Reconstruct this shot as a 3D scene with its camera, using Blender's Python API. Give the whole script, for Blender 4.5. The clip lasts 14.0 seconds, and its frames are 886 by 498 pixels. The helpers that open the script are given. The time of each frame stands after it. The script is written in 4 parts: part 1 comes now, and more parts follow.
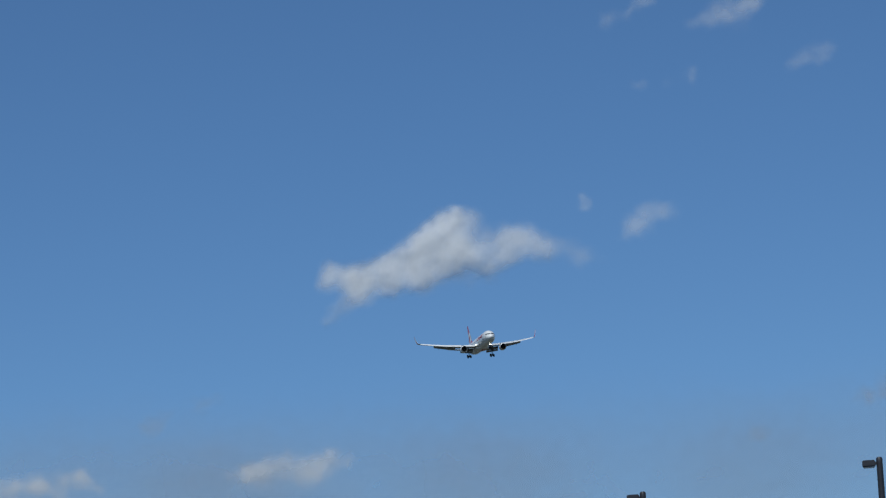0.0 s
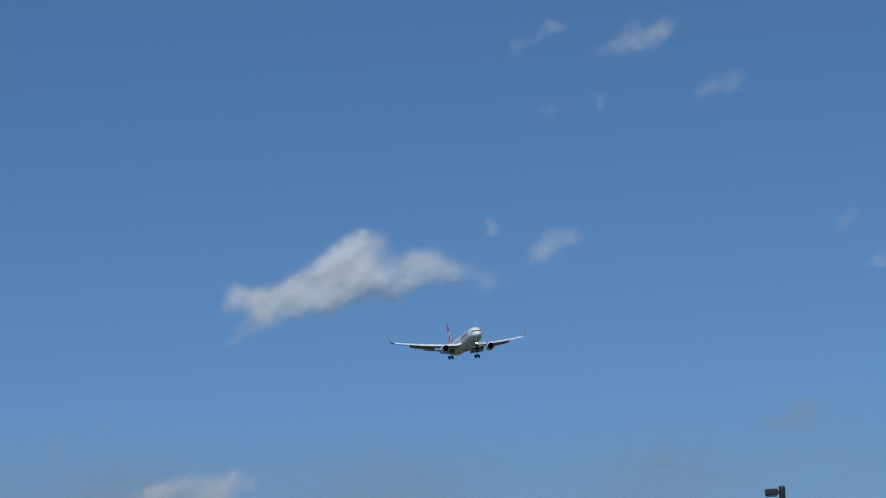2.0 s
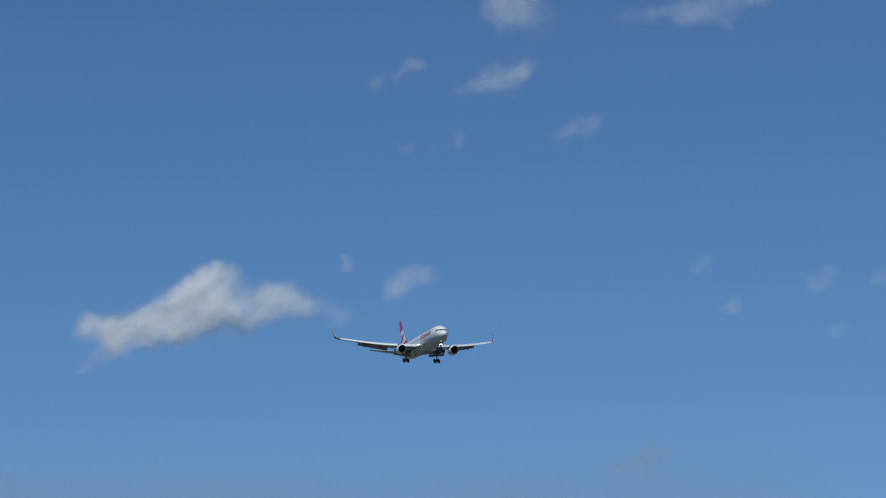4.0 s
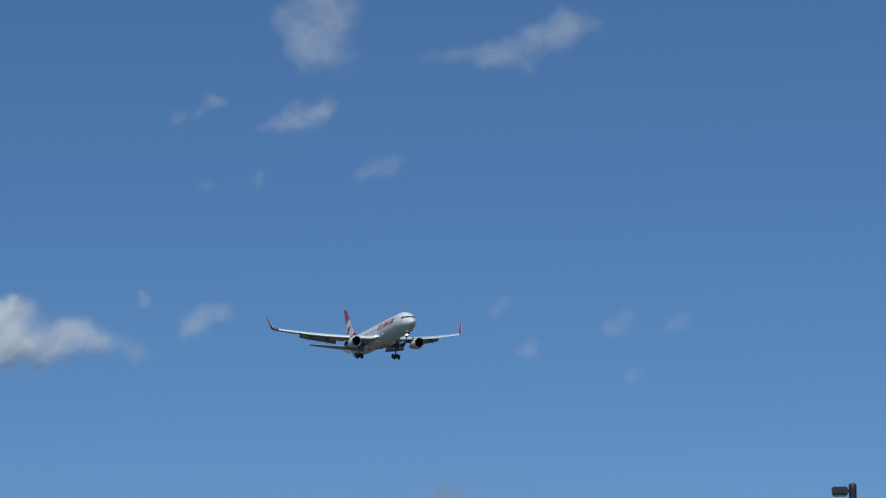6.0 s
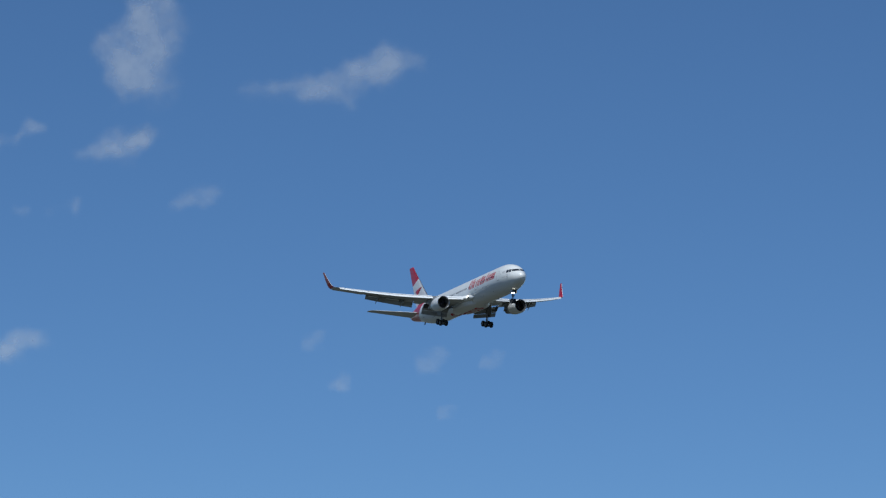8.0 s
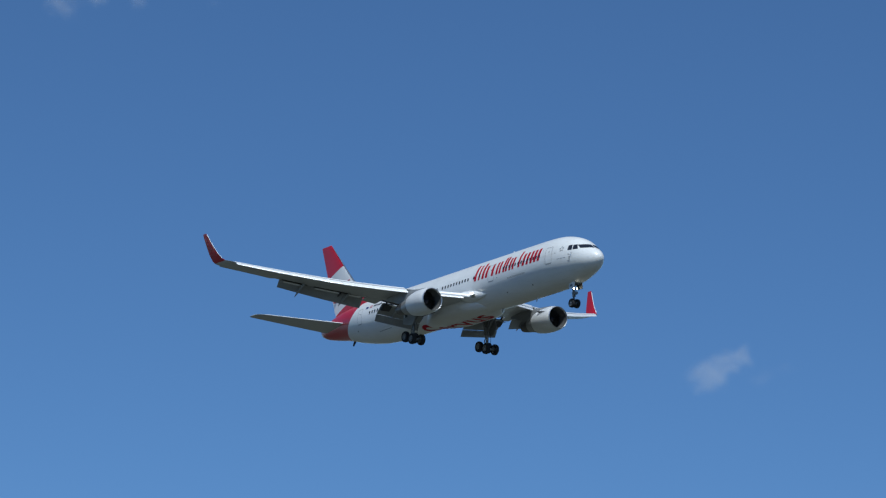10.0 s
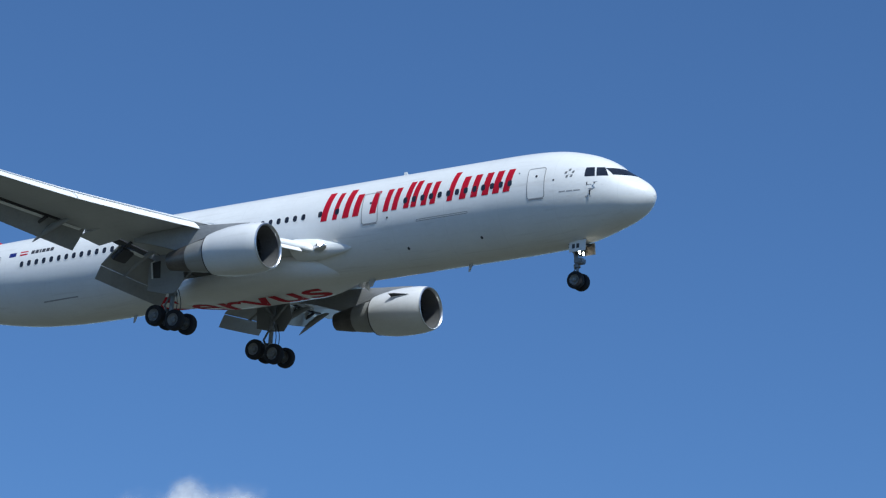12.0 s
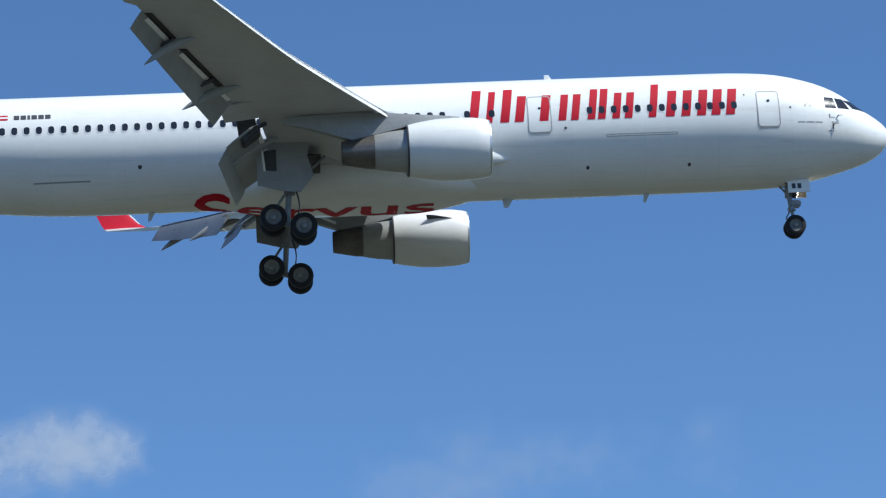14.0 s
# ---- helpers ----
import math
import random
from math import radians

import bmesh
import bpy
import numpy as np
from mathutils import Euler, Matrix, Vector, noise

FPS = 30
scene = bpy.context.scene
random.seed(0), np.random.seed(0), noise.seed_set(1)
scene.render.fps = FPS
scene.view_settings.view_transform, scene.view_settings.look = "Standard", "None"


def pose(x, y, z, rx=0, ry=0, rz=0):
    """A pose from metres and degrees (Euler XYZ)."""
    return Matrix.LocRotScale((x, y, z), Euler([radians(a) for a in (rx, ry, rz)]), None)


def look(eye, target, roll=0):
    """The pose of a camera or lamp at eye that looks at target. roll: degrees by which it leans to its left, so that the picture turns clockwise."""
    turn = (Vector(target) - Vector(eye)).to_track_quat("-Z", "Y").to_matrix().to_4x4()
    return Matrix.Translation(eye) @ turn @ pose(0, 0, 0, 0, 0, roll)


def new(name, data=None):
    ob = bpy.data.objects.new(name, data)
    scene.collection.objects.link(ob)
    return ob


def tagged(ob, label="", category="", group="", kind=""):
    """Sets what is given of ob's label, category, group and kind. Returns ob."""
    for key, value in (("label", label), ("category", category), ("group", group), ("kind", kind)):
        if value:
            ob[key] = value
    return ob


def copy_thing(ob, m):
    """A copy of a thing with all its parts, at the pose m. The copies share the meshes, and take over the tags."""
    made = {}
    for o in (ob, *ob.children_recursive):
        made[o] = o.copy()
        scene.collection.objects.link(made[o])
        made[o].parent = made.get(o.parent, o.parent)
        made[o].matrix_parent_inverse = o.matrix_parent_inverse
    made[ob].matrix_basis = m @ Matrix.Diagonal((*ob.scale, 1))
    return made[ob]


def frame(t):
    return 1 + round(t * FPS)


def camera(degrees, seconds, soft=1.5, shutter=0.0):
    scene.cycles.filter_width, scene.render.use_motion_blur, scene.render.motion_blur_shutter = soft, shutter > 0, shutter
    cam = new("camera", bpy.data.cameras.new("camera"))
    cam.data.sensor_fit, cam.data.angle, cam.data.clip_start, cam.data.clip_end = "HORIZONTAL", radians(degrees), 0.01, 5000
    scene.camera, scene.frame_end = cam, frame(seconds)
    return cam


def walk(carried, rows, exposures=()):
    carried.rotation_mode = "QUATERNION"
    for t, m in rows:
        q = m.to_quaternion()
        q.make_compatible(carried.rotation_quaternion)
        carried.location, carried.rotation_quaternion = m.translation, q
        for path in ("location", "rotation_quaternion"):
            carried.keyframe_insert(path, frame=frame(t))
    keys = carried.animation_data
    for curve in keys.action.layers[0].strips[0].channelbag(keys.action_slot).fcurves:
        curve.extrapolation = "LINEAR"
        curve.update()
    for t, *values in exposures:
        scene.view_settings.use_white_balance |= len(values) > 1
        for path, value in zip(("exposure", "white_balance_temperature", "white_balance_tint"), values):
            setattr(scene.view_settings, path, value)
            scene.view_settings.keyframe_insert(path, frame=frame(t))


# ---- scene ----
cam = camera(13.757, 14.0, soft=1.25)
EYE = (0.0, 0.0, 1.65)
CAMERA_ROWS = [
    (0, 99.3605, 3.0566, 77.6326),
    (0.5, 99.4625, 3.0724, 77.2454),
    (1, 99.4838, 3.2192, 76.8317),
    (1.5, 99.5313, 2.8746, 76.3690),
    (2, 99.6563, 2.5001, 76.0621),
    (4.3, 100.2414, 1.1104, 73.0835),
    (4.5, 100.2457, 1.1337, 72.7559),
    (5, 100.2857, 0.9387, 71.8937),
    (5.5, 100.4838, 0.8575, 71.0387),
    (6, 100.7068, 0.6856, 70.2410),
    (6.5, 100.8568, 0.5312, 69.6994),
    (7, 100.7357, 0.7296, 69.2570),
    (7.5, 100.8839, 0.5621, 68.6106),
    (7.7, 100.9761, 0.0079, 68.2213),
    (8.2, 101.5015, -0.4008, 66.2364),
    (8.7, 102.0586, -1.0140, 64.0088),
    (9.25, 102.7542, -1.6868, 61.1253),
    (9.8, 103.4654, -2.1227, 58.3451),
    (10, 103.8263, -2.2565, 56.6747),
    (10.5, 104.4709, -1.8514, 52.0548),
    (11, 105.3884, -2.4229, 46.7320),
    (11.5, 106.2376, -2.5663, 39.2234),
    (12, 107.4879, -2.6226, 30.4824),
    (12.5, 106.8835, -1.4518, 23.8571),
    (13, 106.7130, -0.9398, 17.1305),
    (13.5, 107.9158, 0.6624, 8.1002),
    (14, 106.6591, 2.7181, -2.9475),
]
walk(cam, [(t, pose(*EYE, a, b, c)) for t, a, b, c in CAMERA_ROWS],
     [(0.0, -0.53, 5900, 3), (2.1, -0.54, 5900, 3), (4.5, -0.57, 5900, 3), (7.7, -0.46, 5850, 3), (10.5, -0.24, 5700, 2), (11.5, 0.0, 5700, 3), (12.5, 0.13, 5750, 4), (13.5, 0.35, 5900, 4), (14.0, 0.43, 6060, 3)])

# ---- world and sun ----
SUN_WAY = Vector((0.54, -0.29, 0.82)).normalized()
world = bpy.data.worlds.new("sky")
scene.world = world
world.use_nodes = True
wn = world.node_tree.nodes
sky = wn.new("ShaderNodeTexSky")
sky.sky_type = "NISHITA"
sky.sun_disc = False
sky.sun_elevation = math.asin(SUN_WAY.z)
sky.sun_rotation = math.atan2(SUN_WAY.x, SUN_WAY.y)
sky.altitude = 2500.0
sky.air_density, sky.dust_density, sky.ozone_density = 1.0, 0.4, 8.0
wn["Background"].inputs["Strength"].default_value = 0.1
world.node_tree.links.new(sky.outputs[0], wn["Background"].inputs["Color"])
sun = new("sun", bpy.data.lights.new("sun", "SUN"))
sun.data.energy, sun.data.angle, sun.data.color = 4.4, radians(0.53), (1.0, 0.95, 0.88)
sun.matrix_world = look((0, 0, 300), Vector((0, 0, 300)) - SUN_WAY)


# ---- materials ----
class Nodes:
    """A small helper to wire one node material."""

    def __init__(self, name):
        self.mat = bpy.data.materials.new(name)
        self.mat.use_nodes = True
        self.tree = self.mat.node_tree
        self.bsdf = self.tree.nodes["Principled BSDF"]

    def add(self, kind, **values):
        n = self.tree.nodes.new(kind)
        for key, value in values.items():
            n.inputs[key.replace("_", " ")].default_value = value
        return n

    def link(self, a, b):
        self.tree.links.new(a, b)

    def coords(self):
        return self.add("ShaderNodeTexCoord").outputs["Object"]

    def noise(self, scale, detail=4.0, rough=0.55, vec=None):
        n = self.add("ShaderNodeTexNoise", Scale=scale, Detail=detail, Roughness=rough)
        self.link(vec if vec is not None else self.coords(), n.inputs["Vector"])
        return n.outputs["Fac"]

    def ramp(self, fac, stops):
        n = self.add("ShaderNodeValToRGB")
        while len(n.color_ramp.elements) < len(stops):
            n.color_ramp.elements.new(0.5)
        for e, (p, c) in zip(n.color_ramp.elements, stops):
            e.position, e.color = p, (*c, 1)
        self.link(fac, n.inputs["Fac"])
        return n.outputs["Color"]

    def math(self, op, a, b=0.0, c=0.0):
        n = self.add("ShaderNodeMath")
        n.operation = op
        for i, v in enumerate((a, b, c)):
            if isinstance(v, (int, float)):
                n.inputs[i].default_value = v
            else:
                self.link(v, n.inputs[i])
        return n.outputs[0]

    def mix(self, fac, a, b):
        n = self.add("ShaderNodeMix")
        n.data_type = "RGBA"
        for v, s in ((fac, n.inputs["Factor"]), (a, n.inputs["A"]), (b, n.inputs["B"])):
            if isinstance(v, tuple):
                s.default_value = (*v, 1)
            elif isinstance(v, (int, float)):
                s.default_value = v
            else:
                self.link(v, s)
        return n.outputs["Result"]

    def bump(self, height, strength, distance):
        n = self.add("ShaderNodeBump", Strength=strength, Distance=distance)
        self.link(height, n.inputs["Height"])
        self.link(n.outputs[0], self.bsdf.inputs["Normal"])


def painted(name, low, high, rough=0.3, metal=0.0, coat=0.0, scale=0.6, relief=0.0, dirt=0.0):
    """Paint or metal with cloudy tone at two scales, streaks along the airflow and fine relief."""
    n = Nodes(name)
    big, fine = n.noise(scale), n.noise(scale * 9, 6)
    stretch = n.add("ShaderNodeMapping")
    stretch.inputs["Scale"].default_value = (0.12, 1.6, 1.6)
    n.link(n.coords(), stretch.inputs["Vector"])
    streak = n.noise(2.2, 6, 0.65, stretch.outputs[0])
    tone = n.math("ADD", n.math("MULTIPLY", big, 0.45), n.math("ADD", n.math("MULTIPLY", fine, 0.25), n.math("MULTIPLY", streak, 0.3)))
    col = n.ramp(tone, [(0.32, low), (0.62, high)])
    if dirt:
        col = n.mix(n.math("MULTIPLY", n.math("SMOOTH_MIN", n.math("MAXIMUM", n.math("SUBTRACT", streak, 0.55), 0.0), 0.25, 0.05), dirt * 4), col, (0.25, 0.22, 0.18))
    n.link(col, n.bsdf.inputs["Base Color"])
    n.link(n.math("ADD", n.math("MULTIPLY", fine, 0.16), rough - 0.08), n.bsdf.inputs["Roughness"])
    n.bsdf.inputs["Metallic"].default_value = metal
    n.bsdf.inputs["Coat Weight"].default_value = coat
    n.bsdf.inputs["Coat Roughness"].default_value = 0.12
    if relief:
        n.bump(fine, relief, 0.01)
    return n


WHITE, WHITE_LOW, RED = (0.82, 0.82, 0.81), (0.74, 0.74, 0.73), (0.52, 0.008, 0.022)


def fuselage_paint():
    n = painted("white_fuselage_paint", WHITE_LOW, WHITE, 0.32, 0, 0.25, 0.5, 0.02, 0.28)
    sep = n.add("ShaderNodeSeparateXYZ")
    n.link(n.coords(), sep.inputs[0])
    x, z = sep.outputs[0], sep.outputs[2]
    drop = n.math("SUBTRACT", 2.6, z)
    edge = n.math("SUBTRACT", -43.1, n.math("ADD", n.math("MULTIPLY", drop, 0.35), n.math("MULTIPLY", n.math("MULTIPLY", drop, drop), 0.14)))
    red = n.math("LESS_THAN", x, edge)
    # panel seams round and along the barrel
    seam = n.math("LESS_THAN", n.math("ABSOLUTE", n.math("SUBTRACT", n.math("FRACT", n.math("MULTIPLY", x, 1 / 3.3)), 0.5)), 0.0035)
    base = n.bsdf.inputs["Base Color"].links[0].from_socket
    col = n.mix(n.math("MULTIPLY", seam, 0.1), base, (0.3, 0.3, 0.3))
    col = n.mix(red, col, n.ramp(n.noise(0.8), [(0.3, (0.46, 0.007, 0.02)), (0.7, RED)]))
    n.link(col, n.bsdf.inputs["Base Color"])
    return n.mat


def fin_paint():
    n = painted("fin_paint", WHITE_LOW, WHITE, 0.34, 0, 0.2, 0.5, 0.02)
    sep = n.add("ShaderNodeSeparateXYZ")
    n.link(n.coords(), sep.inputs[0])
    x, z = sep.outputs[0], sep.outputs[2]
    top = n.math("GREATER_THAN", n.math("SUBTRACT", z, n.math("MULTIPLY", n.math("ADD", x, 52.59), 0.32)), 6.88)
    run = n.math("MAXIMUM", n.math("ADD", x, 51.2), 0.0)
    low = n.math("LESS_THAN", z, n.math("ADD", n.math("MULTIPLY", n.math("POWER", run, 0.72), 0.52), 2.2))
    base = n.bsdf.inputs["Base Color"].links[0].from_socket
    n.link(n.mix(n.math("MAXIMUM", top, low), base, RED), n.bsdf.inputs["Base Color"])
    return n.mat


def winglet_paint():
    return painted("red_paint", (0.46, 0.007, 0.02), RED, 0.34, 0, 0.2, 0.7, 0.02).mat


M_FUS = fuselage_paint()
M_FIN = fin_paint()
M_RED = winglet_paint()
M_TITLE = painted("title_red_paint", (0.4, 0.003, 0.018), (0.47, 0.004, 0.024), 0.6, 0, 0.0, 0.8).mat
M_TITLE.node_tree.nodes["Principled BSDF"].inputs["Specular IOR Level"].default_value = 0.2
M_WHITE = painted("white_paint", WHITE_LOW, WHITE, 0.32, 0, 0.2, 0.6, 0.02, 0.2).mat
M_COWL = painted("pale_grey_cowl_paint", (0.7, 0.7, 0.7), (0.79, 0.79, 0.79), 0.32, 0, 0.2, 0.7, 0.02, 0.2).mat
M_GREY = painted("grey_wing_paint", (0.44, 0.45, 0.46), (0.54, 0.55, 0.56), 0.38, 0, 0.1, 0.5, 0.03, 0.3).mat
M_FLAP = painted("flap_grey_paint", (0.22, 0.225, 0.23), (0.32, 0.325, 0.33), 0.42, 0, 0.0, 0.9, 0.04, 0.5).mat
M_BARE = painted("polished_aluminium", (0.55, 0.56, 0.58), (0.7, 0.71, 0.72), 0.34, 1.0, 0, 0.8).mat
M_SLAT = painted("pale_slat_paint", (0.76, 0.77, 0.78), (0.86, 0.86, 0.86), 0.26, 0.0, 0.3, 0.8, 0.02, 0.1).mat
M_DUCT = painted("intake_duct_lining", (0.09, 0.09, 0.09), (0.16, 0.16, 0.16), 0.5, 0.2, 0, 1.0).mat
# streaked dark brown; the shade on the doors' inner faces is in the colour
M_DOOR_SHADE = painted("door_inner_shade", (0.09, 0.075, 0.06), (0.17, 0.14, 0.11), 0.6, 0, 0, 2.5, 0.05, 0.5).mat
M_STEEL = painted("gear_steel", (0.14, 0.145, 0.15), (0.28, 0.285, 0.29), 0.42, 0.4, 0, 2.0, 0.05).mat
M_HOT = painted("exhaust_metal", (0.10, 0.095, 0.09), (0.22, 0.20, 0.19), 0.45, 0.8, 0, 1.2, 0.05).mat
M_CORE = painted("core_cowl_metal", (0.3, 0.3, 0.3), (0.42, 0.42, 0.41), 0.4, 0.4, 0, 1.2, 0.05, 0.6).mat
# near-black that puts the shade of recesses into the colour
M_DARK = painted("dark_recess_shade", (0.02, 0.02, 0.022), (0.05, 0.05, 0.055), 0.6, 0, 0, 1.5).mat
M_TYRE = painted("tyre_rubber", (0.008, 0.008, 0.011), (0.017, 0.017, 0.02), 0.85, 0, 0, 3.0, 0.2).mat
M_RIM = painted("wheel_hub_alloy", (0.13, 0.13, 0.13), (0.24, 0.24, 0.235), 0.5, 0.3, 0, 4.0).mat
M_SEAM = painted("door_seam", (0.26, 0.26, 0.27), (0.36, 0.36, 0.37), 0.5).mat
M_INK = painted("dark_marking", (0.03, 0.03, 0.04), (0.06, 0.06, 0.07), 0.5).mat
M_GLASS = painted("cabin_glass", (0.012, 0.016, 0.025), (0.03, 0.035, 0.05), 0.14).mat
M_BLUE = painted("flag_blue", (0.01, 0.02, 0.14), (0.02, 0.03, 0.2), 0.4).mat
M_POST = painted("bronze_post_paint", (0.018, 0.02, 0.026), (0.04, 0.04, 0.05), 0.5, 0.2, 0, 4.0, 0.1).mat


def glowing(name, color, strength):
    n = Nodes(name)
    n.bsdf.inputs["Base Color"].default_value = (0.8, 0.8, 0.8, 1)
    n.bsdf.inputs["Emission Color"].default_value = (*color, 1)
    n.bsdf.inputs["Emission Strength"].default_value = strength
    return n.mat


M_LAMP = glowing("landing_light_glow", (1.0, 0.9, 0.72), 20.0)
M_LENS = painted("lamp_lens", (0.5, 0.5, 0.48), (0.65, 0.65, 0.62), 0.2).mat


def grass_material():
    n = Nodes("dry_grass_ground")
    big, mid, fine = n.noise(0.01), n.noise(0.15, 6), n.noise(4.0, 6)
    tone = n.math("ADD", n.math("MULTIPLY", big, 0.4), n.math("ADD", n.math("MULTIPLY", mid, 0.35), n.math("MULTIPLY", fine, 0.25)))
    n.link(n.ramp(tone, [(0.35, (0.032, 0.038, 0.024)), (0.5, (0.055, 0.058, 0.042)), (0.65, (0.09, 0.085, 0.065))]), n.bsdf.inputs["Base Color"])
    n.bsdf.inputs["Roughness"].default_value = 0.95
    n.bump(fine, 0.6, 0.05)
    return n.mat


def cloud_material():
    n = Nodes("cloud_vapour")
    dens = n.add("ShaderNodeAttribute")
    dens.attribute_name = "vapour"
    ruffle = n.add("ShaderNodeAttribute")
    ruffle.attribute_name = "ruffle"
    fine = n.noise(0.03, 4, 0.55)
    wisp = n.noise(0.011, 4, 0.55)
    d = n.math("MULTIPLY_ADD", ruffle.outputs["Fac"], n.math("ADD", n.math("MULTIPLY", n.math("SUBTRACT", fine, 0.5), 0.3), n.math("MULTIPLY", n.math("SUBTRACT", wisp, 0.5), 0.6)), dens.outputs["Fac"])
    span = n.add("ShaderNodeMapRange")
    span.interpolation_type = "SMOOTHERSTEP"
    span.inputs["From Min"].default_value, span.inputs["From Max"].default_value = 0.05, 1.05
    n.link(d, span.inputs["Value"])
    peak = n.add("ShaderNodeAttribute")
    peak.attribute_name = "opacity"
    alpha = n.math("MULTIPLY", span.outputs[0], peak.outputs["Fac"])
    n.tree.nodes.remove(n.bsdf)
    dif, tra, clear = n.add("ShaderNodeBsdfDiffuse"), n.add("ShaderNodeBsdfTranslucent"), n.add("ShaderNodeBsdfTransparent")
    dif.inputs["Color"].default_value = (0.84, 0.83, 0.83, 1)
    tra.inputs["Color"].default_value = (0.84, 0.83, 0.83, 1)
    both, out = n.add("ShaderNodeMixShader"), n.add("ShaderNodeMixShader")
    both.inputs[0].default_value = 0.4
    n.link(dif.outputs[0], both.inputs[1])
    n.link(tra.outputs[0], both.inputs[2])
    n.link(alpha, out.inputs[0])
    n.link(clear.outputs[0], out.inputs[1])
    n.link(both.outputs[0], out.inputs[2])
    n.link(out.outputs[0], n.tree.nodes["Material Output"].inputs["Surface"])
    return n.mat


M_GRASS = grass_material()
M_CLOUD = cloud_material()


# ---- mesh helpers ----
def finish(bm, smooth=True):
    bmesh.ops.recalc_face_normals(bm, faces=bm.faces)
    for f in bm.faces:
        f.smooth = smooth


def part(name, bm, material, parent=None, label="", smooth=True, normals=True):
    """Links a bmesh as one mesh object under a thing or a part."""
    if normals:
        finish(bm, smooth)
    me = bpy.data.meshes.new(name)
    bm.to_mesh(me)
    bm.free()
    me.materials.append(material)
    if smooth:
        me.set_sharp_from_angle(angle=radians(38))
    ob = new(name, me)
    if parent is not None:
        ob.parent = parent
    if label:
        ob["label"] = label
    return ob


def rings_mesh(rings, close=True, caps=True):
    """Skins closed rings of equal length."""
    bm = bmesh.new()
    rows = [[bm.verts.new(p) for p in ring] for ring in rings]
    n = len(rings[0])
    for a, b in zip(rows, rows[1:]):
        for i in range(n if close else n - 1):
            j = (i + 1) % n
            bm.faces.new((a[i], a[j], b[j], b[i]))
    if caps:
        bm.faces.new(rows[0][::-1])
        bm.faces.new(rows[-1])
    return bm


def box(bm, size, m=Matrix()):
    return bmesh.ops.create_cube(bm, size=1.0, matrix=m @ Matrix.Diagonal((*size, 1)))["verts"]


def bevel(bm, width, segments=2):
    bmesh.ops.bevel(bm, geom=bm.edges[:], offset=width, segments=segments, affect="EDGES", clamp_overlap=True)


def rod(bm, a, b, r, r2=None, n=12):
    a, b = Vector(a), Vector(b)
    m = Matrix.Translation((a + b) / 2) @ (b - a).to_track_quat("Z", "Y").to_matrix().to_4x4()
    bmesh.ops.create_cone(bm, cap_ends=True, segments=n, radius1=r, radius2=r if r2 is None else r2, depth=(b - a).length, matrix=m)


def spin(profile, n=40, axis=(0, 0, 0), caps=False):
    """Turns (x, r) pairs round the x axis at the given place."""
    ax, ay, az = axis
    return rings_mesh([[(ax + x, ay + r * math.sin(2 * math.pi * k / n), az + r * math.cos(2 * math.pi * k / n)) for k in range(n)] for x, r in profile], caps=caps)


def airfoil(n=14):
    """Closed outline of a wing section, chord 1, thickness 1."""
    up = [(0.5 * (1 - math.cos(math.pi * i / n))) for i in range(n + 1)]
    th = lambda c: 5 * (0.2969 * math.sqrt(c) - 0.1260 * c - 0.3516 * c * c + 0.2843 * c ** 3 - 0.1015 * c ** 4)
    top = [(c, th(c) * 0.55 + 0.08 * c * (1 - c)) for c in up]
    low = [(c, -th(c) * 0.45 + 0.08 * c * (1 - c)) for c in up]
    return top[::-1] + low[1:-1]


def wing_ring(s, y, z, chord, thick, twist=0.0, cant=0.0):
    """A section: leading edge s metres behind the nose at y, z; twist lowers the trailing edge; cant turns it from wing to fin."""
    out = []
    ct, st = math.cos(radians(twist)), math.sin(radians(twist))
    cc, sc = math.cos(radians(cant)), math.sin(radians(cant))
    sign = 1 if y >= 0 else -1
    for c, h in airfoil():
        dx, dz = c * chord, h * thick * chord
        dx, dz = dx * ct + dz * st, dz * ct - dx * st
        out.append((-(s + dx), y - sign * dz * sc, z + dz * cc))
    return out


def interp(table, s):
    """Smooth run through rows (s, a, b, ...)."""
    for i in range(len(table) - 1):
        if s <= table[i + 1][0]:
            break
    p0, p1, p2, p3 = table[max(i - 1, 0)], table[i], table[i + 1], table[min(i + 2, len(table) - 1)]
    h = p2[0] - p1[0]
    t = min(max((s - p1[0]) / h, 0), 1)
    out = []
    for k in range(1, len(p1)):
        m1 = (p2[k] - p0[k]) / (p2[0] - p0[0]) * h
        m2 = (p3[k] - p1[k]) / (p3[0] - p1[0]) * h
        out.append((2 * t ** 3 - 3 * t * t + 1) * p1[k] + (t ** 3 - 2 * t * t + t) * m1 + (3 * t * t - 2 * t ** 3) * p2[k] + (t ** 3 - t * t) * m2)
    return out


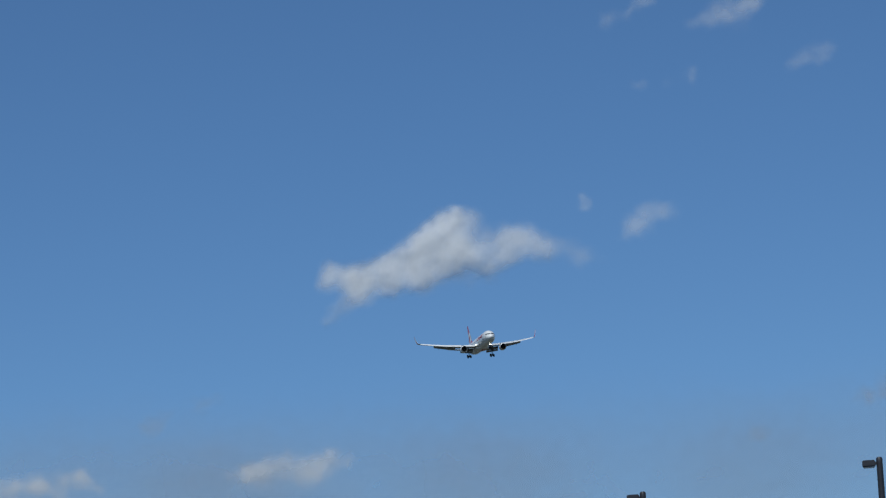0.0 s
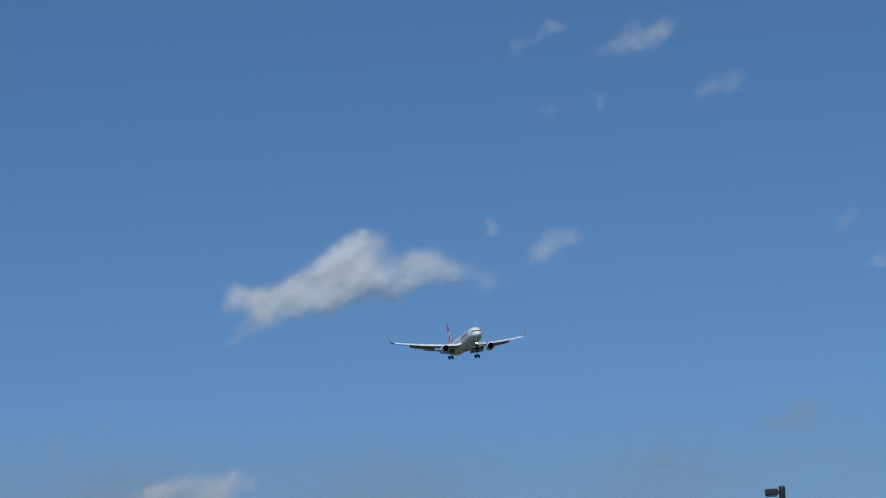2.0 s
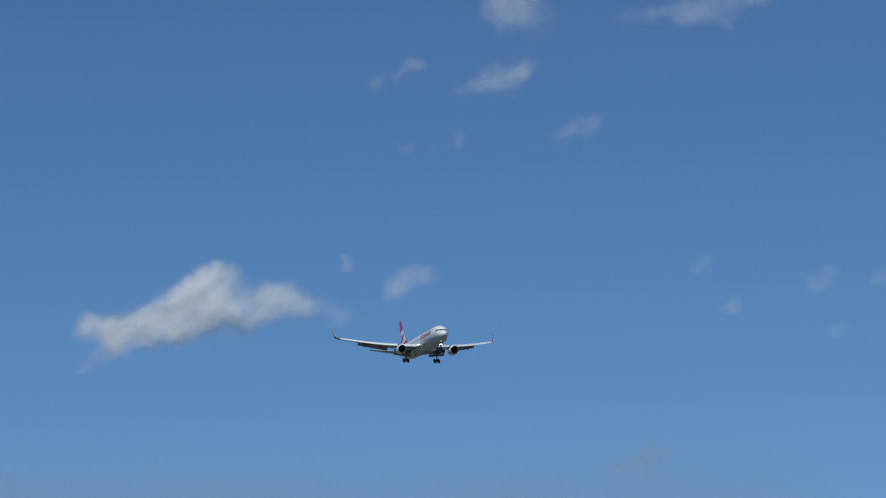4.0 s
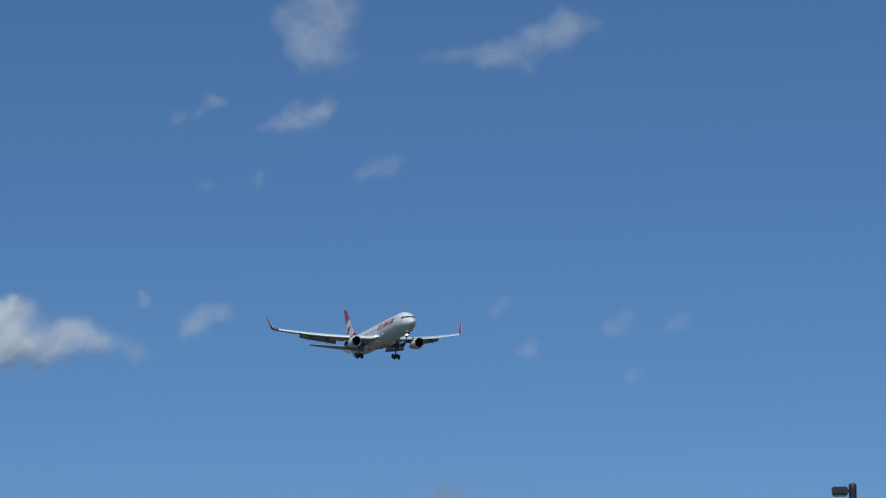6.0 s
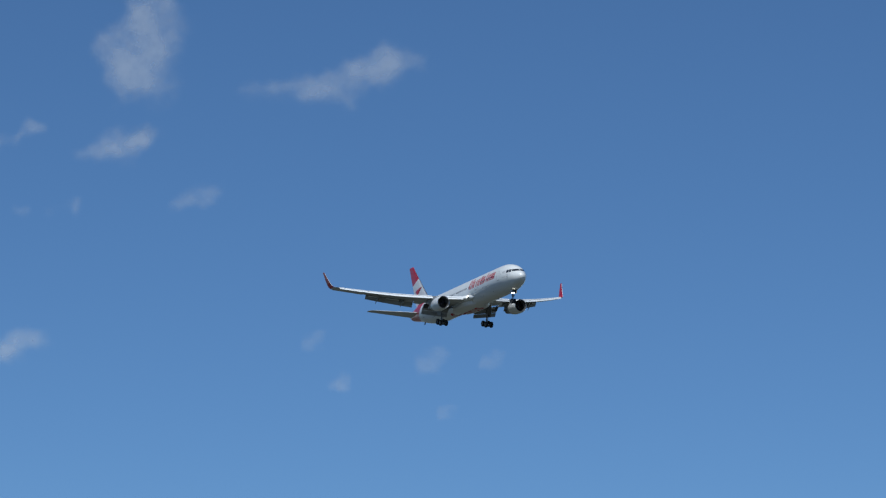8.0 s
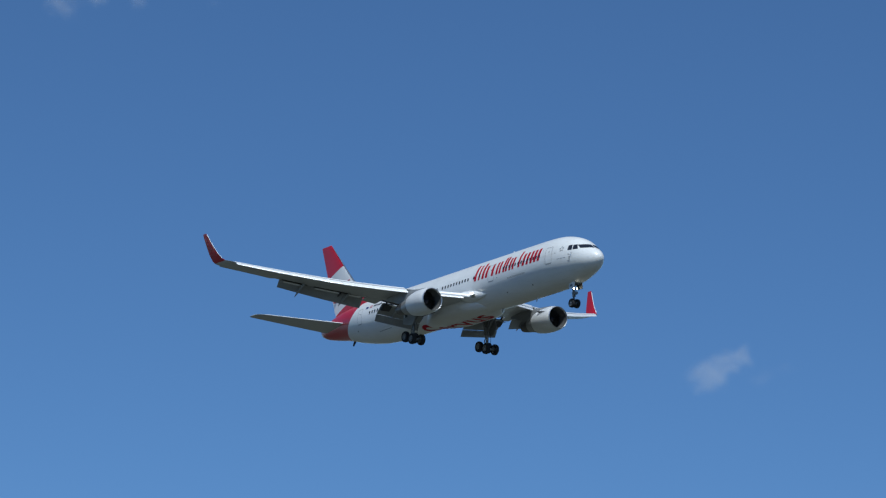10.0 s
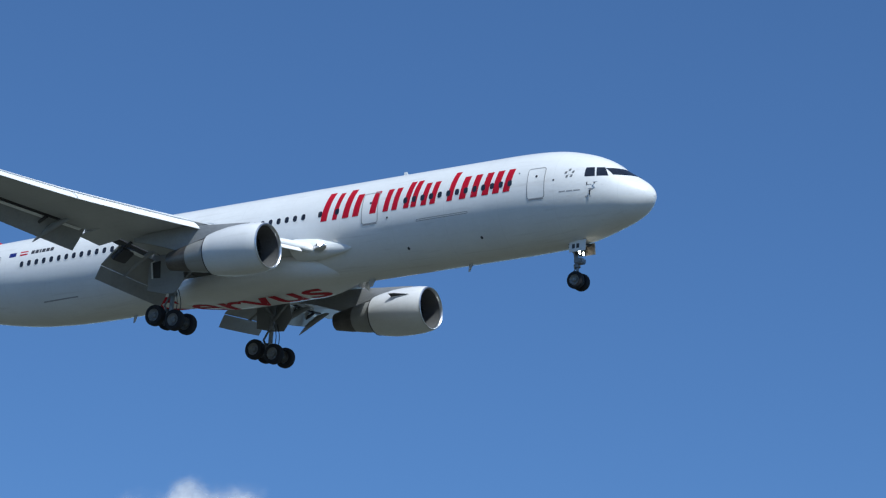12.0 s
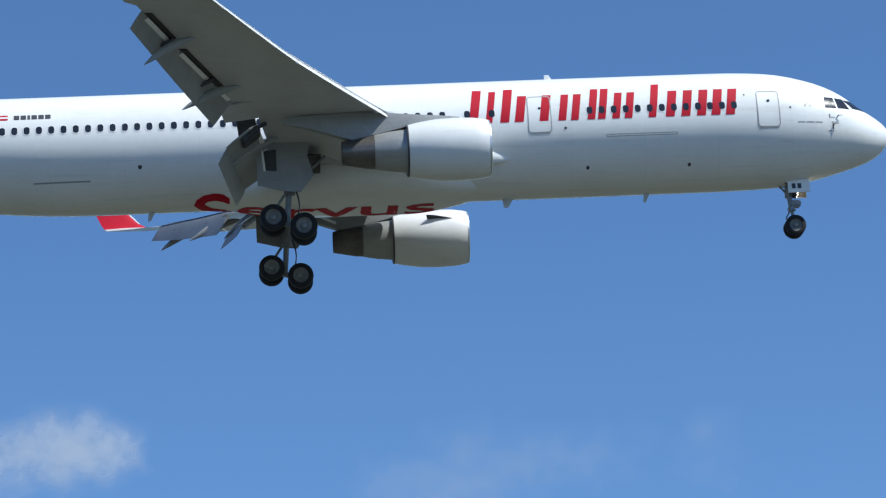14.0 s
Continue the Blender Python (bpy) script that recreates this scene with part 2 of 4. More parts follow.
# ---- the airliner: x forward from the nose, y to its left, z up from the barrel's axis ----
HULL = [(0.18, -0.49, -0.51, 0.01), (0.27, -0.2, -0.8, 0.31), (0.5, 0.1, -1.13, 0.62), (0.95, 0.46, -1.48, 0.98), (1.62, 0.9, -1.77, 1.36), (2.2, 1.38, -1.95, 1.62), (2.9, 1.8, -2.15, 1.87),
        (3.84, 2.17, -2.38, 2.12), (5.2, 2.51, -2.6, 2.35), (6.6, 2.65, -2.67, 2.47), (8.6, 2.7, -2.7, 2.515), (33.5, 2.7, -2.7, 2.515),
        (37.4, 2.7, -2.68, 2.505), (40.9, 2.7, -2.42, 2.42), (44.5, 2.64, -1.77, 2.17), (47.6, 2.48, -0.99, 1.72), (50.24, 2.15, -0.5, 1.22), (52.38, 1.68, -0.02, 0.78), (53.2, 1.38, 0.3, 0.5), (53.6, 1.1, 0.55, 0.25)]


def hull(s):
    top, bottom, half = interp(HULL, s)
    return (top + bottom) / 2, (top - bottom) / 2, half


def skin(s, z, side=-1, lift=0.0):
    """The point of the skin s behind the nose at height z."""
    c, h, w = hull(s)
    k = max(1 - ((z - c) / h) ** 2, 0.0)
    return (-s, side * (w * math.sqrt(k) + lift), z)


def strip(rows, lift, side=-1):
    """A thin layer on the skin: rows of (s0, s1, z) from low to high, refined so that it follows the curve."""
    bm = bmesh.new()
    fine = []
    for (a0, a1, az), (b0, b1, bz) in zip(rows, rows[1:]):
        steps = max(1, math.ceil(abs(bz - az) / 0.09))
        for k in range(steps):
            t = k / steps
            fine.append((a0 + (b0 - a0) * t, a1 + (b1 - a1) * t, az + (bz - az) * t))
    fine.append(rows[-1])
    cols = max(1, math.ceil(max(abs(r[1] - r[0]) for r in fine) / 1.2))
    verts = [[bm.verts.new(skin(s0 + (s1 - s0) * c / cols, z, side, lift)) for c in range(cols + 1)] for s0, s1, z in fine]
    for p, q in zip(verts, verts[1:]):
        for c in range(cols):
            bm.faces.new((p[c], p[c + 1], q[c + 1], q[c]))
    return bm


def rounded(s0, s1, z0, z1, r, n=4):
    """Rows of a rectangle with rounded corners."""
    rows = []
    for k in range(n + 1):
        t = math.pi / 2 * k / n
        rows.append((s0 + r * (1 - math.sin(t)), s1 - r * (1 - math.sin(t)), z0 + r * (1 - math.cos(t))))
    for k in range(n + 1):
        t = math.pi / 2 * (1 - k / n)
        rows.append((s0 + r * (1 - math.sin(t)), s1 - r * (1 - math.sin(t)), z1 - r * (1 - math.cos(t))))
    return rows


def disc(s, z, r, n=6):
    return [(s - r * math.sin(math.pi * k / n) - 0.001, s + r * math.sin(math.pi * k / n) + 0.001, z - r * math.cos(math.pi * k / n)) for k in range(n + 1)]


def frame_plate(s0, s1, z0, z1, r, w, lift, side=-1):
    """A rounded ring on the skin, such as a door's seam."""
    def ring(rows):
        fine = []
        for p, q in zip(rows, rows[1:]):
            steps = max(1, math.ceil((q[2] - p[2]) / 0.09)) if q[2] - p[2] > 0.3 else 1
            fine += [tuple(p[k] + (q[k] - p[k]) * t / steps for k in range(3)) for t in range(steps)]
        fine.append(rows[-1])
        return [(a, z) for a, b, z in fine] + [(b, z) for a, b, z in fine[::-1]]

    a, b = ring(rounded(s0, s1, z0, z1, r)), ring(rounded(s0 + w, s1 - w, z0 + w, z1 - w, max(r - w, 0.01)))
    bm = bmesh.new()
    va = [bm.verts.new(skin(s, z, side, lift)) for s, z in a]
    vb = [bm.verts.new(skin(s, z, side, lift)) for s, z in b]
    for i in range(len(a)):
        j = (i + 1) % len(a)
        bm.faces.new((va[i], va[j], vb[j], vb[i]))
    return bm


plane = new("airliner")
tagged(plane, "white twin-engine jet airliner with red tail and winglets, gear down, landing", "airplane")


def fairing_swell(t):
    """How far the wing root fairing stands out along its length, 0 to 1."""
    k = max(0.0, min(1.0, t / 0.32, (1 - t) / 0.4))
    return k * k * (3 - 2 * k)


def build_fuselage():
    n = 64
    rings = []
    stations = [0.18, 0.195, 0.22, 0.27, 0.34, 0.44, 0.56, 0.72] + [0.9 + 0.3 * k for k in range(27)] + [9.2 + 1.2 * k for k in range(20)] + [33.2 + 0.6 * k for k in range(34)] + [53.3, 53.5, 53.6]
    for s in stations:
        c, h, w = hull(s)
        rings.append([(-s, w * math.sin(2 * math.pi * k / n), c + h * math.cos(2 * math.pi * k / n)) for k in range(n)])
    body = part("fuselage", rings_mesh(rings), M_FUS, plane, "white painted barrel with red tail cone")
    # exhaust of the auxiliary unit
    part("exhaust_outlet", spin([(0.0, 0.16), (-0.12, 0.15), (-0.12, 0.12), (0.0, 0.1)], 20, (-53.57, 0, 0.84)), M_HOT, plane)
    # wing to body fairing
    rows = []
    for k in range(33):
        t = k / 32
        s = 17.0 + 16.0 * t
        swell = fairing_swell(t)
        half, low, high = 0.45 + 2.23 * swell ** 0.95, -2.4 - 0.52 * swell, -1.9 + 1.15 * swell
        c, h = (low + high) / 2, (high - low) / 2
        ring = []
        for i in range(40):
            a = 2 * math.pi * i / 40
            x, z = math.sin(a), math.cos(a)
            ring.append((-s, half * math.copysign(abs(x) ** 0.62, x), c + h * math.copysign(abs(z) ** 0.8, z)))
        rows.append(ring)
    part("wing_root_fairing", rings_mesh(rows), M_WHITE, plane)
    return body


def build_cabin_details():
    spots = [7.5 + 0.54 * k for k in range(13)] + [18.35, 19.45, 20.55] + [21.1 + 0.54 * k for k in range(9)] + [26.5 + 0.54 * k for k in range(26)]
    for side in (-1, 1):
        for s in spots:
            surround = part("cabin_window", strip(rounded(s - 0.17, s + 0.17, 0.38, 0.82, 0.13, 3), 0.008, side), M_WHITE, plane)
            part("pane", strip(rounded(s - 0.13, s + 0.13, 0.42, 0.78, 0.11, 3), 0.013, side), M_GLASS, surround)
        for s0, s1, z0, z1 in ((5.44, 6.47, -0.46, 1.28), (15.7, 16.76, -0.38, 1.4), (41.7, 42.6, -0.35, 1.35)):
            door = part("cabin_door", strip(rounded(s0, s1, z0, z1, 0.16), 0.007, side), M_WHITE, plane)
            part("door_seam", frame_plate(s0, s1, z0, z1, 0.16, 0.045, 0.013, side), M_SEAM, door)
            part("sill_shadow_gap", strip([(s0 + 0.08, s1 - 0.08, z0 - 0.05), (s0 + 0.08, s1 - 0.08, z0 - 0.004)], 0.012, side), M_SEAM, door)
            part("door_window", strip(disc((s0 + s1) / 2 - 0.02, 0.78, 0.065), 0.014, side), M_GLASS, door)
        # small service ports, vents and hatch lines
        for s, z, r in ((9.6, -1.9, 0.075), (14.15, -1.88, 0.075), (34.0, -1.2, 0.09), (15.1, -0.2, 0.06), (45.0, 0.2, 0.08), (4.95, 0.45, 0.05), (43.0, -0.95, 0.09), (7.0, 1.1, 0.04)):
            part("service_port", strip(disc(s, z, r), 0.011, side), M_INK, plane)
        part("hatch_seam", frame_plate(10.1, 13.3, -0.66, -0.54, 0.04, 0.03, 0.008, side), M_SEAM, plane)
        part("hatch_seam", strip([(36.2, 38.7, -1.72), (36.2, 38.7, -1.66)], 0.008, side), M_SEAM, plane)
    # flight deck glazing
    for side in (-1, 1):
        part("side_windscreen", strip([(2.78, 3.3, 0.48), (2.84, 3.32, 0.8), (2.9, 3.3, 1.03)], 0.012, side), M_GLASS, plane)
        part("side_windscreen", strip([(2.14, 2.7, 0.48), (2.31, 2.76, 0.8), (2.44, 2.81, 1.02)], 0.012, side), M_GLASS, plane)
        bm = bmesh.new()
        rows = []
        for j in range(7):
            y = 0.05 + 1.2 * j / 6
            lo_z, hi_z = 0.56 - 0.02 * (y / 1.3), 1.0 - 0.05 * (y / 1.3) ** 2
            row = []
            for k in range(5):
                z = lo_z + (hi_z - lo_z) * k / 4
                s_lo, s_hi = 0.5, 4.0
                for _ in range(30):
                    mid = (s_lo + s_hi) / 2
                    c, h, w = hull(mid)
                    inside = (y / w) ** 2 + ((z - c) / h) ** 2 < 1
                    s_lo, s_hi = (s_lo, mid) if inside else (mid, s_hi)
                row.append(bm.verts.new((-s_lo + 0.014, side * y, z + 0.012)))
            rows.append(row)
        for a, b in zip(rows, rows[1:]):
            for i in range(4):
                bm.faces.new((a[i], a[i + 1], b[i + 1], b[i]))
        part("front_windscreen", bm, M_GLASS, plane)
    # antennas, probes and drain masts
    for s, z, h, c in ((15.3, 2.68, 0.32, 0.4),):
        bm = rings_mesh([wing_ring(s, 0.0, z, c, 0.12, 0, 90), wing_ring(s + 0.18, 0.0, z + h, c * 0.5, 0.12, 0, 90)])
        part("blade_antenna", bm, M_WHITE, plane)
    for s, z, h, c in ((11.2, -2.69, 0.42, 0.3), (17.4, -2.75, 0.36, 0.5), (33.4, -2.69, 0.42, 0.32)):
        part("drain_mast", rings_mesh([wing_ring(s, 0.0, z + 0.05, c, 0.16, 0, 90), wing_ring(s + 0.24, 0.0, z - h, c * 0.4, 0.16, 0, 90)]), M_GREY, plane)
    bm = bmesh.new()
    rod(bm, (-46.75, 0, -1.1), (-47.15, 0, -1.62), 0.15, 0.09)
    part("tail_skid", bm, M_INK, plane)
    # air data probes near the nose
    for side in (-1, 1):
        for s, z in ((2.75, 0.1), (2.95, -0.3)):
            x, y, zz = skin(s, z, side, 0.0)
            bm = bmesh.new()
            rod(bm, (x, y, zz), (x, y + side * 0.1, zz), 0.025)
            rod(bm, (x - 0.02, y + side * 0.1, zz), (x + 0.2, y + side * 0.1, zz), 0.02, 0.012)
            part("pitot_probe", bm, M_STEEL, plane)


def leaning(s, z0, z1, w, lean=0.16):
    """Rows of a leaning stroke whose foot stands at s."""
    return [(s - w / 2 - lean * (z0 - 0.15), s + w / 2 - lean * (z0 - 0.15), z0), (s - w / 2 - lean * (z1 - 0.15), s + w / 2 - lean * (z1 - 0.15), z1)]


def build_markings():
    # the airline's title as plain red shapes: one group of bars for each character
    low, mid, high = 0.155, 1.45, 1.85
    for side in (-1, 1):
        title = part("title_marking", strip(leaning(18.5, low, high - 0.1, 0.3), 0.0092, side), M_TITLE, plane, "red airline title as plain leaning bars")
        for s0, s1, top in ((19.4, 17.6, high), (17.35, 15.85, mid), (15.4, 14.5, mid), (14.1, 13.3, 1.7), (13.0, 12.1, mid), (11.5, 10.9, high), (10.6, 9.5, mid), (9.2, 7.5, mid)):
            wide = s0 - s1
            stem = 0.4 if wide > 1 else 0.34
            count = 1 if wide < 0.7 else 3 if wide > 1.6 and top == mid else 2
            for n in range(count):
                at = (s0 + s1) / 2 if count == 1 else s0 - stem / 2 - (wide - stem) * n / (count - 1)
                part("bar", strip(leaning(at, low, top, stem), 0.0098 + 0.001 * n, side), M_TITLE, title)
        # registration as bars, with two small flags
        reg = part("registration_marking", strip(rounded(37.86, 38.1, 1.17, 1.39, 0.02), 0.009, side), M_INK, plane, "dark registration marking as plain bars")
        for s in (38.16, 38.46, 38.76, 38.94, 39.24):
            part("bar", strip(rounded(s, s + (0.12 if s == 38.76 else 0.24), 1.17, 1.39, 0.02), 0.009, side), M_INK, reg)
        part("flag", strip(rounded(39.75, 40.3, 1.16, 1.42, 0.01), 0.009, side), M_RED, reg)
        part("flag_stripe", strip(rounded(39.75, 40.3, 1.25, 1.335, 0.005), 0.012, side), M_WHITE, reg)
        part("flag", strip(rounded(40.6, 41.1, 1.16, 1.42, 0.01), 0.009, side), M_BLUE, reg)
        # round emblem and a line of small print
        emblem = part("emblem", strip(disc(4.1, 0.75, 0.09), 0.008, side), M_WHITE, plane, "small grey round emblem of five petals")
        for k in range(5):
            a = k * 2 * math.pi / 5 + 0.3
            cx, cz = 4.1 + 0.2 * math.cos(a), 0.75 + 0.2 * math.sin(a)
            part("petal", strip([(cx - 0.02, cx + 0.1, cz - 0.07), (cx - 0.06, cx + 0.05, cz + 0.07)], 0.009, side), M_STEEL, emblem)
        for s in (3.5, 3.9, 4.3):
            part("small_print", strip([(s, s + 0.34, -0.26), (s, s + 0.34, -0.21)], 0.008, side), M_SEAM, plane)
        for s, z, w in ((2.9, 0.0, 0.28), (2.78, -0.22, 0.3), (2.95, -0.62, 0.3)):
            part("sensor_plate", strip([(s, s + w, z), (s, s + w, z + 0.035)], 0.009, side), M_SEAM, plane)
        part("sensor_plate", strip([(3.12, 3.17, -0.02), (3.12, 3.17, 0.16)], 0.009, side), M_INK, plane)
        part("sensor_plate", strip([(2.98, 3.04, -0.54), (2.98, 3.04, -0.26)], 0.009, side), M_INK, plane)
    # red greeting under the belly, read from the starboard side
    curve = bpy.data.curves.new("greeting", "FONT")
    curve.body, curve.size, curve.resolution_u, curve.offset = "Servus", 1.0, 3, 0.012
    text = new("greeting", curve)
    me = bpy.data.meshes.new_from_object(text.evaluated_get(bpy.context.evaluated_depsgraph_get()))
    bpy.data.objects.remove(text)
    bm = bmesh.new()
    bm.from_mesh(me)
    bpy.data.meshes.remove(me)
    xs, ys = [v.co.x for v in bm.verts], [v.co.y for v in bm.verts]
    x0, x1, y0, y1 = min(xs), max(xs), min(ys), max(ys)
    bmesh.ops.triangulate(bm, faces=bm.faces[:])
    for _ in range(2):
        bmesh.ops.subdivide_edges(bm, edges=[e for e in bm.edges if e.calc_length() > 0.06], cuts=1)
    for v in bm.verts:
        a, b = (v.co.x - x0) / (x1 - x0), (v.co.y - y0) / (y1 - y0)
        y = 1.4 - 2.75 * b
        s = 31.7 - 10.8 * a
        v.co = (-s, y, belly(s, y) - 0.012)
    part("greeting_lettering", bm, M_TITLE, plane, "large red greeting painted under the belly")


def belly(s, y):
    """Lowest skin at y, of hull and fairing together."""
    c, h, w = hull(s)
    z = c - h * math.sqrt(max(1 - (y / w) ** 2, 0))
    t = (s - 17.0) / 16.0
    swell = fairing_swell(t)
    half, low, high = 0.45 + 2.23 * swell ** 0.95, -2.4 - 0.52 * swell, -1.9 + 1.15 * swell
    k = max(1 - (abs(y) / half) ** (2 / 0.62), 0.0) ** 0.5
    return min(z, (low + high) / 2 - (high - low) / 2 * k ** 0.8)


# ---- wings ----
def lead(y):
    return 19.75 + (y - 2.6) * 0.695 if y < 14 else 27.673 + (y - 14) * 0.62


def wing_z(y):
    return -1.22 + 0.108 * (y - 2.6) + 0.0031 * (y - 2.6) ** 2


def trail(y):
    return 29.9 + (y - 2.6) * 0.06 if y < 8.4 else 30.25 + (y - 8.4) * 0.41


def build_wing(side):
    wing = part("wing", rings_mesh([wing_ring(lead(y) + 0.05, side * y, wing_z(y), c - lead(y), th, tw) for y, c, th, tw in (
        (1.2, 27.8, 0.14, 1.5), (2.6, 28.0, 0.14, 1.5), (5.0, 28.3, 0.13, 1.5), (8.2, 28.8, 0.125, 1.2), (8.6, 29.9, 0.11, 1.2), (9.3, 30.1, 0.11, 1.2), (9.5, 29.88, 0.115, 1), (14.0, 31.79, 0.11, 0.6), (18.2, 33.58, 0.105, 0.2), (18.5, trail(18.5) - 0.35, 0.095, 0.2), (21.0, trail(21.0) - 0.25, 0.095, 0), (23.4, trail(23.4), 0.095, 0))]), M_GREY, plane, "grey swept wing")
    # blended winglet
    base = wing_z(23.4)
    rows = []
    for y, dz, s, chord, cant in ((23.4, 0.0, lead(23.4), 2.7, 8), (23.7, 0.07, lead(23.7), 2.5, 24), (23.92, 0.22, 34.2, 2.2, 46), (24.1, 0.48, 34.6, 1.95, 66)):
        rows.append(wing_ring(s, side * y, base + dz, chord, 0.1, 0, cant))
    part("winglet_root", rings_mesh(rows[:3]), M_GREY, wing)
    rows = rows[2:]
    for y, dz, s, chord, cant in ((24.32, 1.15, 35.2, 1.65, 74), (24.58, 2.1, 35.85, 1.22, 75), (24.87, 3.25, 36.5, 0.78, 76), (24.9, 3.42, 36.68, 0.58, 76)):
        rows.append(wing_ring(s, side * y, base + dz, chord, 0.1, 0, cant))
    tip = part("winglet", rings_mesh(rows), M_RED, wing, "red painted blended winglet")
    rows = [wing_ring(s - 0.03, side * y, base + dz, 0.13, 0.8, 0, cant) for y, dz, s, cant in ((24.1, 0.48, 34.6, 66), (24.32, 1.15, 35.2, 74), (24.58, 2.1, 35.85, 75), (24.87, 3.25, 36.5, 76))]
    part("leading_edge", rings_mesh(rows), M_SLAT, tip, "pale winglet leading edge")
    # drooped slats with a bright leading edge
    for y0, y1 in ((3.4, 7.35), (8.15, 13.7), (13.75, 18.4), (18.45, 23.1)):
        rows = []
        for y in [y0 + (y1 - y0) * j / 6 for j in range(7)]:
            k = min(0.25 * (trail(y) - lead(y)), 1.25)
            rows.append(wing_ring(lead(y) - 0.27 * k, side * y, wing_z(y) - 0.37 * k, 0.85 * k, 0.22, -40))
        part("slat", rings_mesh(rows), M_SLAT, wing, "pale drooped leading-edge slat")
    # flaps lowered behind the wing
    for y0, y1, fs, fz, chord, angle in ((2.75, 7.7, 0.05, -0.3, 1.6, 36), (9.55, 17.8, -0.02, 0.12, 1.45, 55)):
        rows = []
        for y in [y0 + (y1 - y0) * j / 4 for j in range(5)]:
            te = 28.1 + (y - 2.6) * 0.15 if y < 9 else 30.05 + (y - 9.9) * 0.425
            rows.append(wing_ring(te + fs, side * y, wing_z(y) - 0.1 + fz, chord - 0.5 * max(0.0, y - 9.55) / 8.25, 0.13, angle))
        flap = part("flap", rings_mesh(rows), M_FLAP, wing, "lowered grey trailing-edge flap")
        if y0 < 3:
            rows = []
            for y in [y0 + (y1 - y0) * j / 4 for j in range(5)]:
                te = 28.1 + (y - 2.6) * 0.15
                rows.append(wing_ring(te + fs + 1.26, side * y, wing_z(y) - 0.1 + fz - 0.98, 0.8, 0.13, angle + 24))
            part("aft_flap", rings_mesh(rows), M_FLAP, wing)
        # upper shroud panel over the slot
        rows = []
        for y in [y0 + (y1 - y0) * j / 4 for j in range(5)]:
            te = 28.0 + (y - 2.6) * 0.15 if y < 9 else 30.05 + (y - 9.9) * 0.425
            rows.append(wing_ring(te - 1.15, side * y, wing_z(y) + 0.17, 1.15, 0.06, 5))
        part("spoiler", rings_mesh(rows), M_GREY, wing)
    # pale strips in the slots, their colour standing for sunlight on the flap noses
    for y0, y1 in ((3.1, 5.2), (5.9, 7.5), (9.8, 11.1), (11.9, 14.3), (15.4, 17.4)):
        rows = []
        for y in (y0, y1):
            te = 28.1 + (y - 2.6) * 0.15 if y < 9 else 30.05 + (y - 9.9) * 0.425
            drop = -0.46 if y < 9 else -0.12
            rows.append(wing_ring(te - 0.06, side * y, wing_z(y) + drop, 0.2, 0.5, 30))
        part("sunlit_nose_strip", rings_mesh(rows), M_SLAT, wing)
    # near-black sheets painted in for the shade of the coves ahead of the flaps
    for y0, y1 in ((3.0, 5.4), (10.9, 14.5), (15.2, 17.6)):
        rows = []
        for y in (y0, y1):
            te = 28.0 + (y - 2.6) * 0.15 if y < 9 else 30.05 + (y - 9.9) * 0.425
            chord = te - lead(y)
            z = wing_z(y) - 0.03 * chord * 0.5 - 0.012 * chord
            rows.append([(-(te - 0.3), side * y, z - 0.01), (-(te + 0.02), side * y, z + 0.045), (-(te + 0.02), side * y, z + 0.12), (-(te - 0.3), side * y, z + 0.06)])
        part("flap_cove_shade", rings_mesh(rows), M_DARK, wing)
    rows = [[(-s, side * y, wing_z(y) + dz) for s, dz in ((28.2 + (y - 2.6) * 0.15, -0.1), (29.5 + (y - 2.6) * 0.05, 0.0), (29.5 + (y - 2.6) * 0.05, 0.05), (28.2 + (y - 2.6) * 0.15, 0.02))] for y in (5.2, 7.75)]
    part("flap_cove_shade", rings_mesh(rows), M_DARK, wing)
    # inboard aileron between the flaps
    rows = [wing_ring(28.7 + (y - 8.2) * 0.15, side * y, wing_z(y) - 0.1, 1.6, 0.11, 8) for y in (7.85, 9.45)]
    part("aileron", rings_mesh(rows), M_GREY, wing)
    # flap track fairings, pointed and drooped
    for y, s, length, drop in ((5.9, 27.9, 2.5, 1.45), (11.4, 29.5, 2.5, 0.92), (15.9, 31.3, 2.15, 1.05)):
        z = wing_z(y) - 0.3
        rings = []
        for t, w, h in ((0.0, 0.02, 0.03), (0.12, 0.08, 0.12), (0.4, 0.12, 0.22), (0.68, 0.1, 0.2), (0.9, 0.04, 0.1), (1.0, 0.01, 0.02)):
            cz = z - drop * t ** 1.7
            rings.append([(-(s + length * t), side * y + w * math.sin(a * math.pi / 5), cz + h * math.cos(a * math.pi / 5)) for a in range(10)])
        part("flap_track_fairing", rings_mesh(rings), M_FLAP, wing)
    # hinge arms in the slot
    for y in (4.6, 7.3, 11.9, 15.6):
        te = 28.0 + (y - 2.6) * 0.15 if y < 9 else 30.05 + (y - 9.9) * 0.425
        bm = bmesh.new()
        rod(bm, (-(te - 0.25), side * y, wing_z(y) - 0.18), (-(te + 0.3), side * y, wing_z(y) - 0.42), 0.09)
        part("hinge_arm", bm, M_INK, wing)
    # white glove swelling out of the barrel ahead of the wing root
    rows = []
    for t, reach, h in ((0.0, 0.02, 0.06), (0.05, 0.07, 0.18), (0.15, 0.14, 0.3), (0.3, 0.25, 0.4), (0.46, 0.4, 0.48), (0.6, 0.6, 0.55), (0.8, 0.9, 0.6), (1.0, 1.15, 0.62)):
        s = 17.5 + 3.4 * t
        cz = -1.32 + 0.14 * t
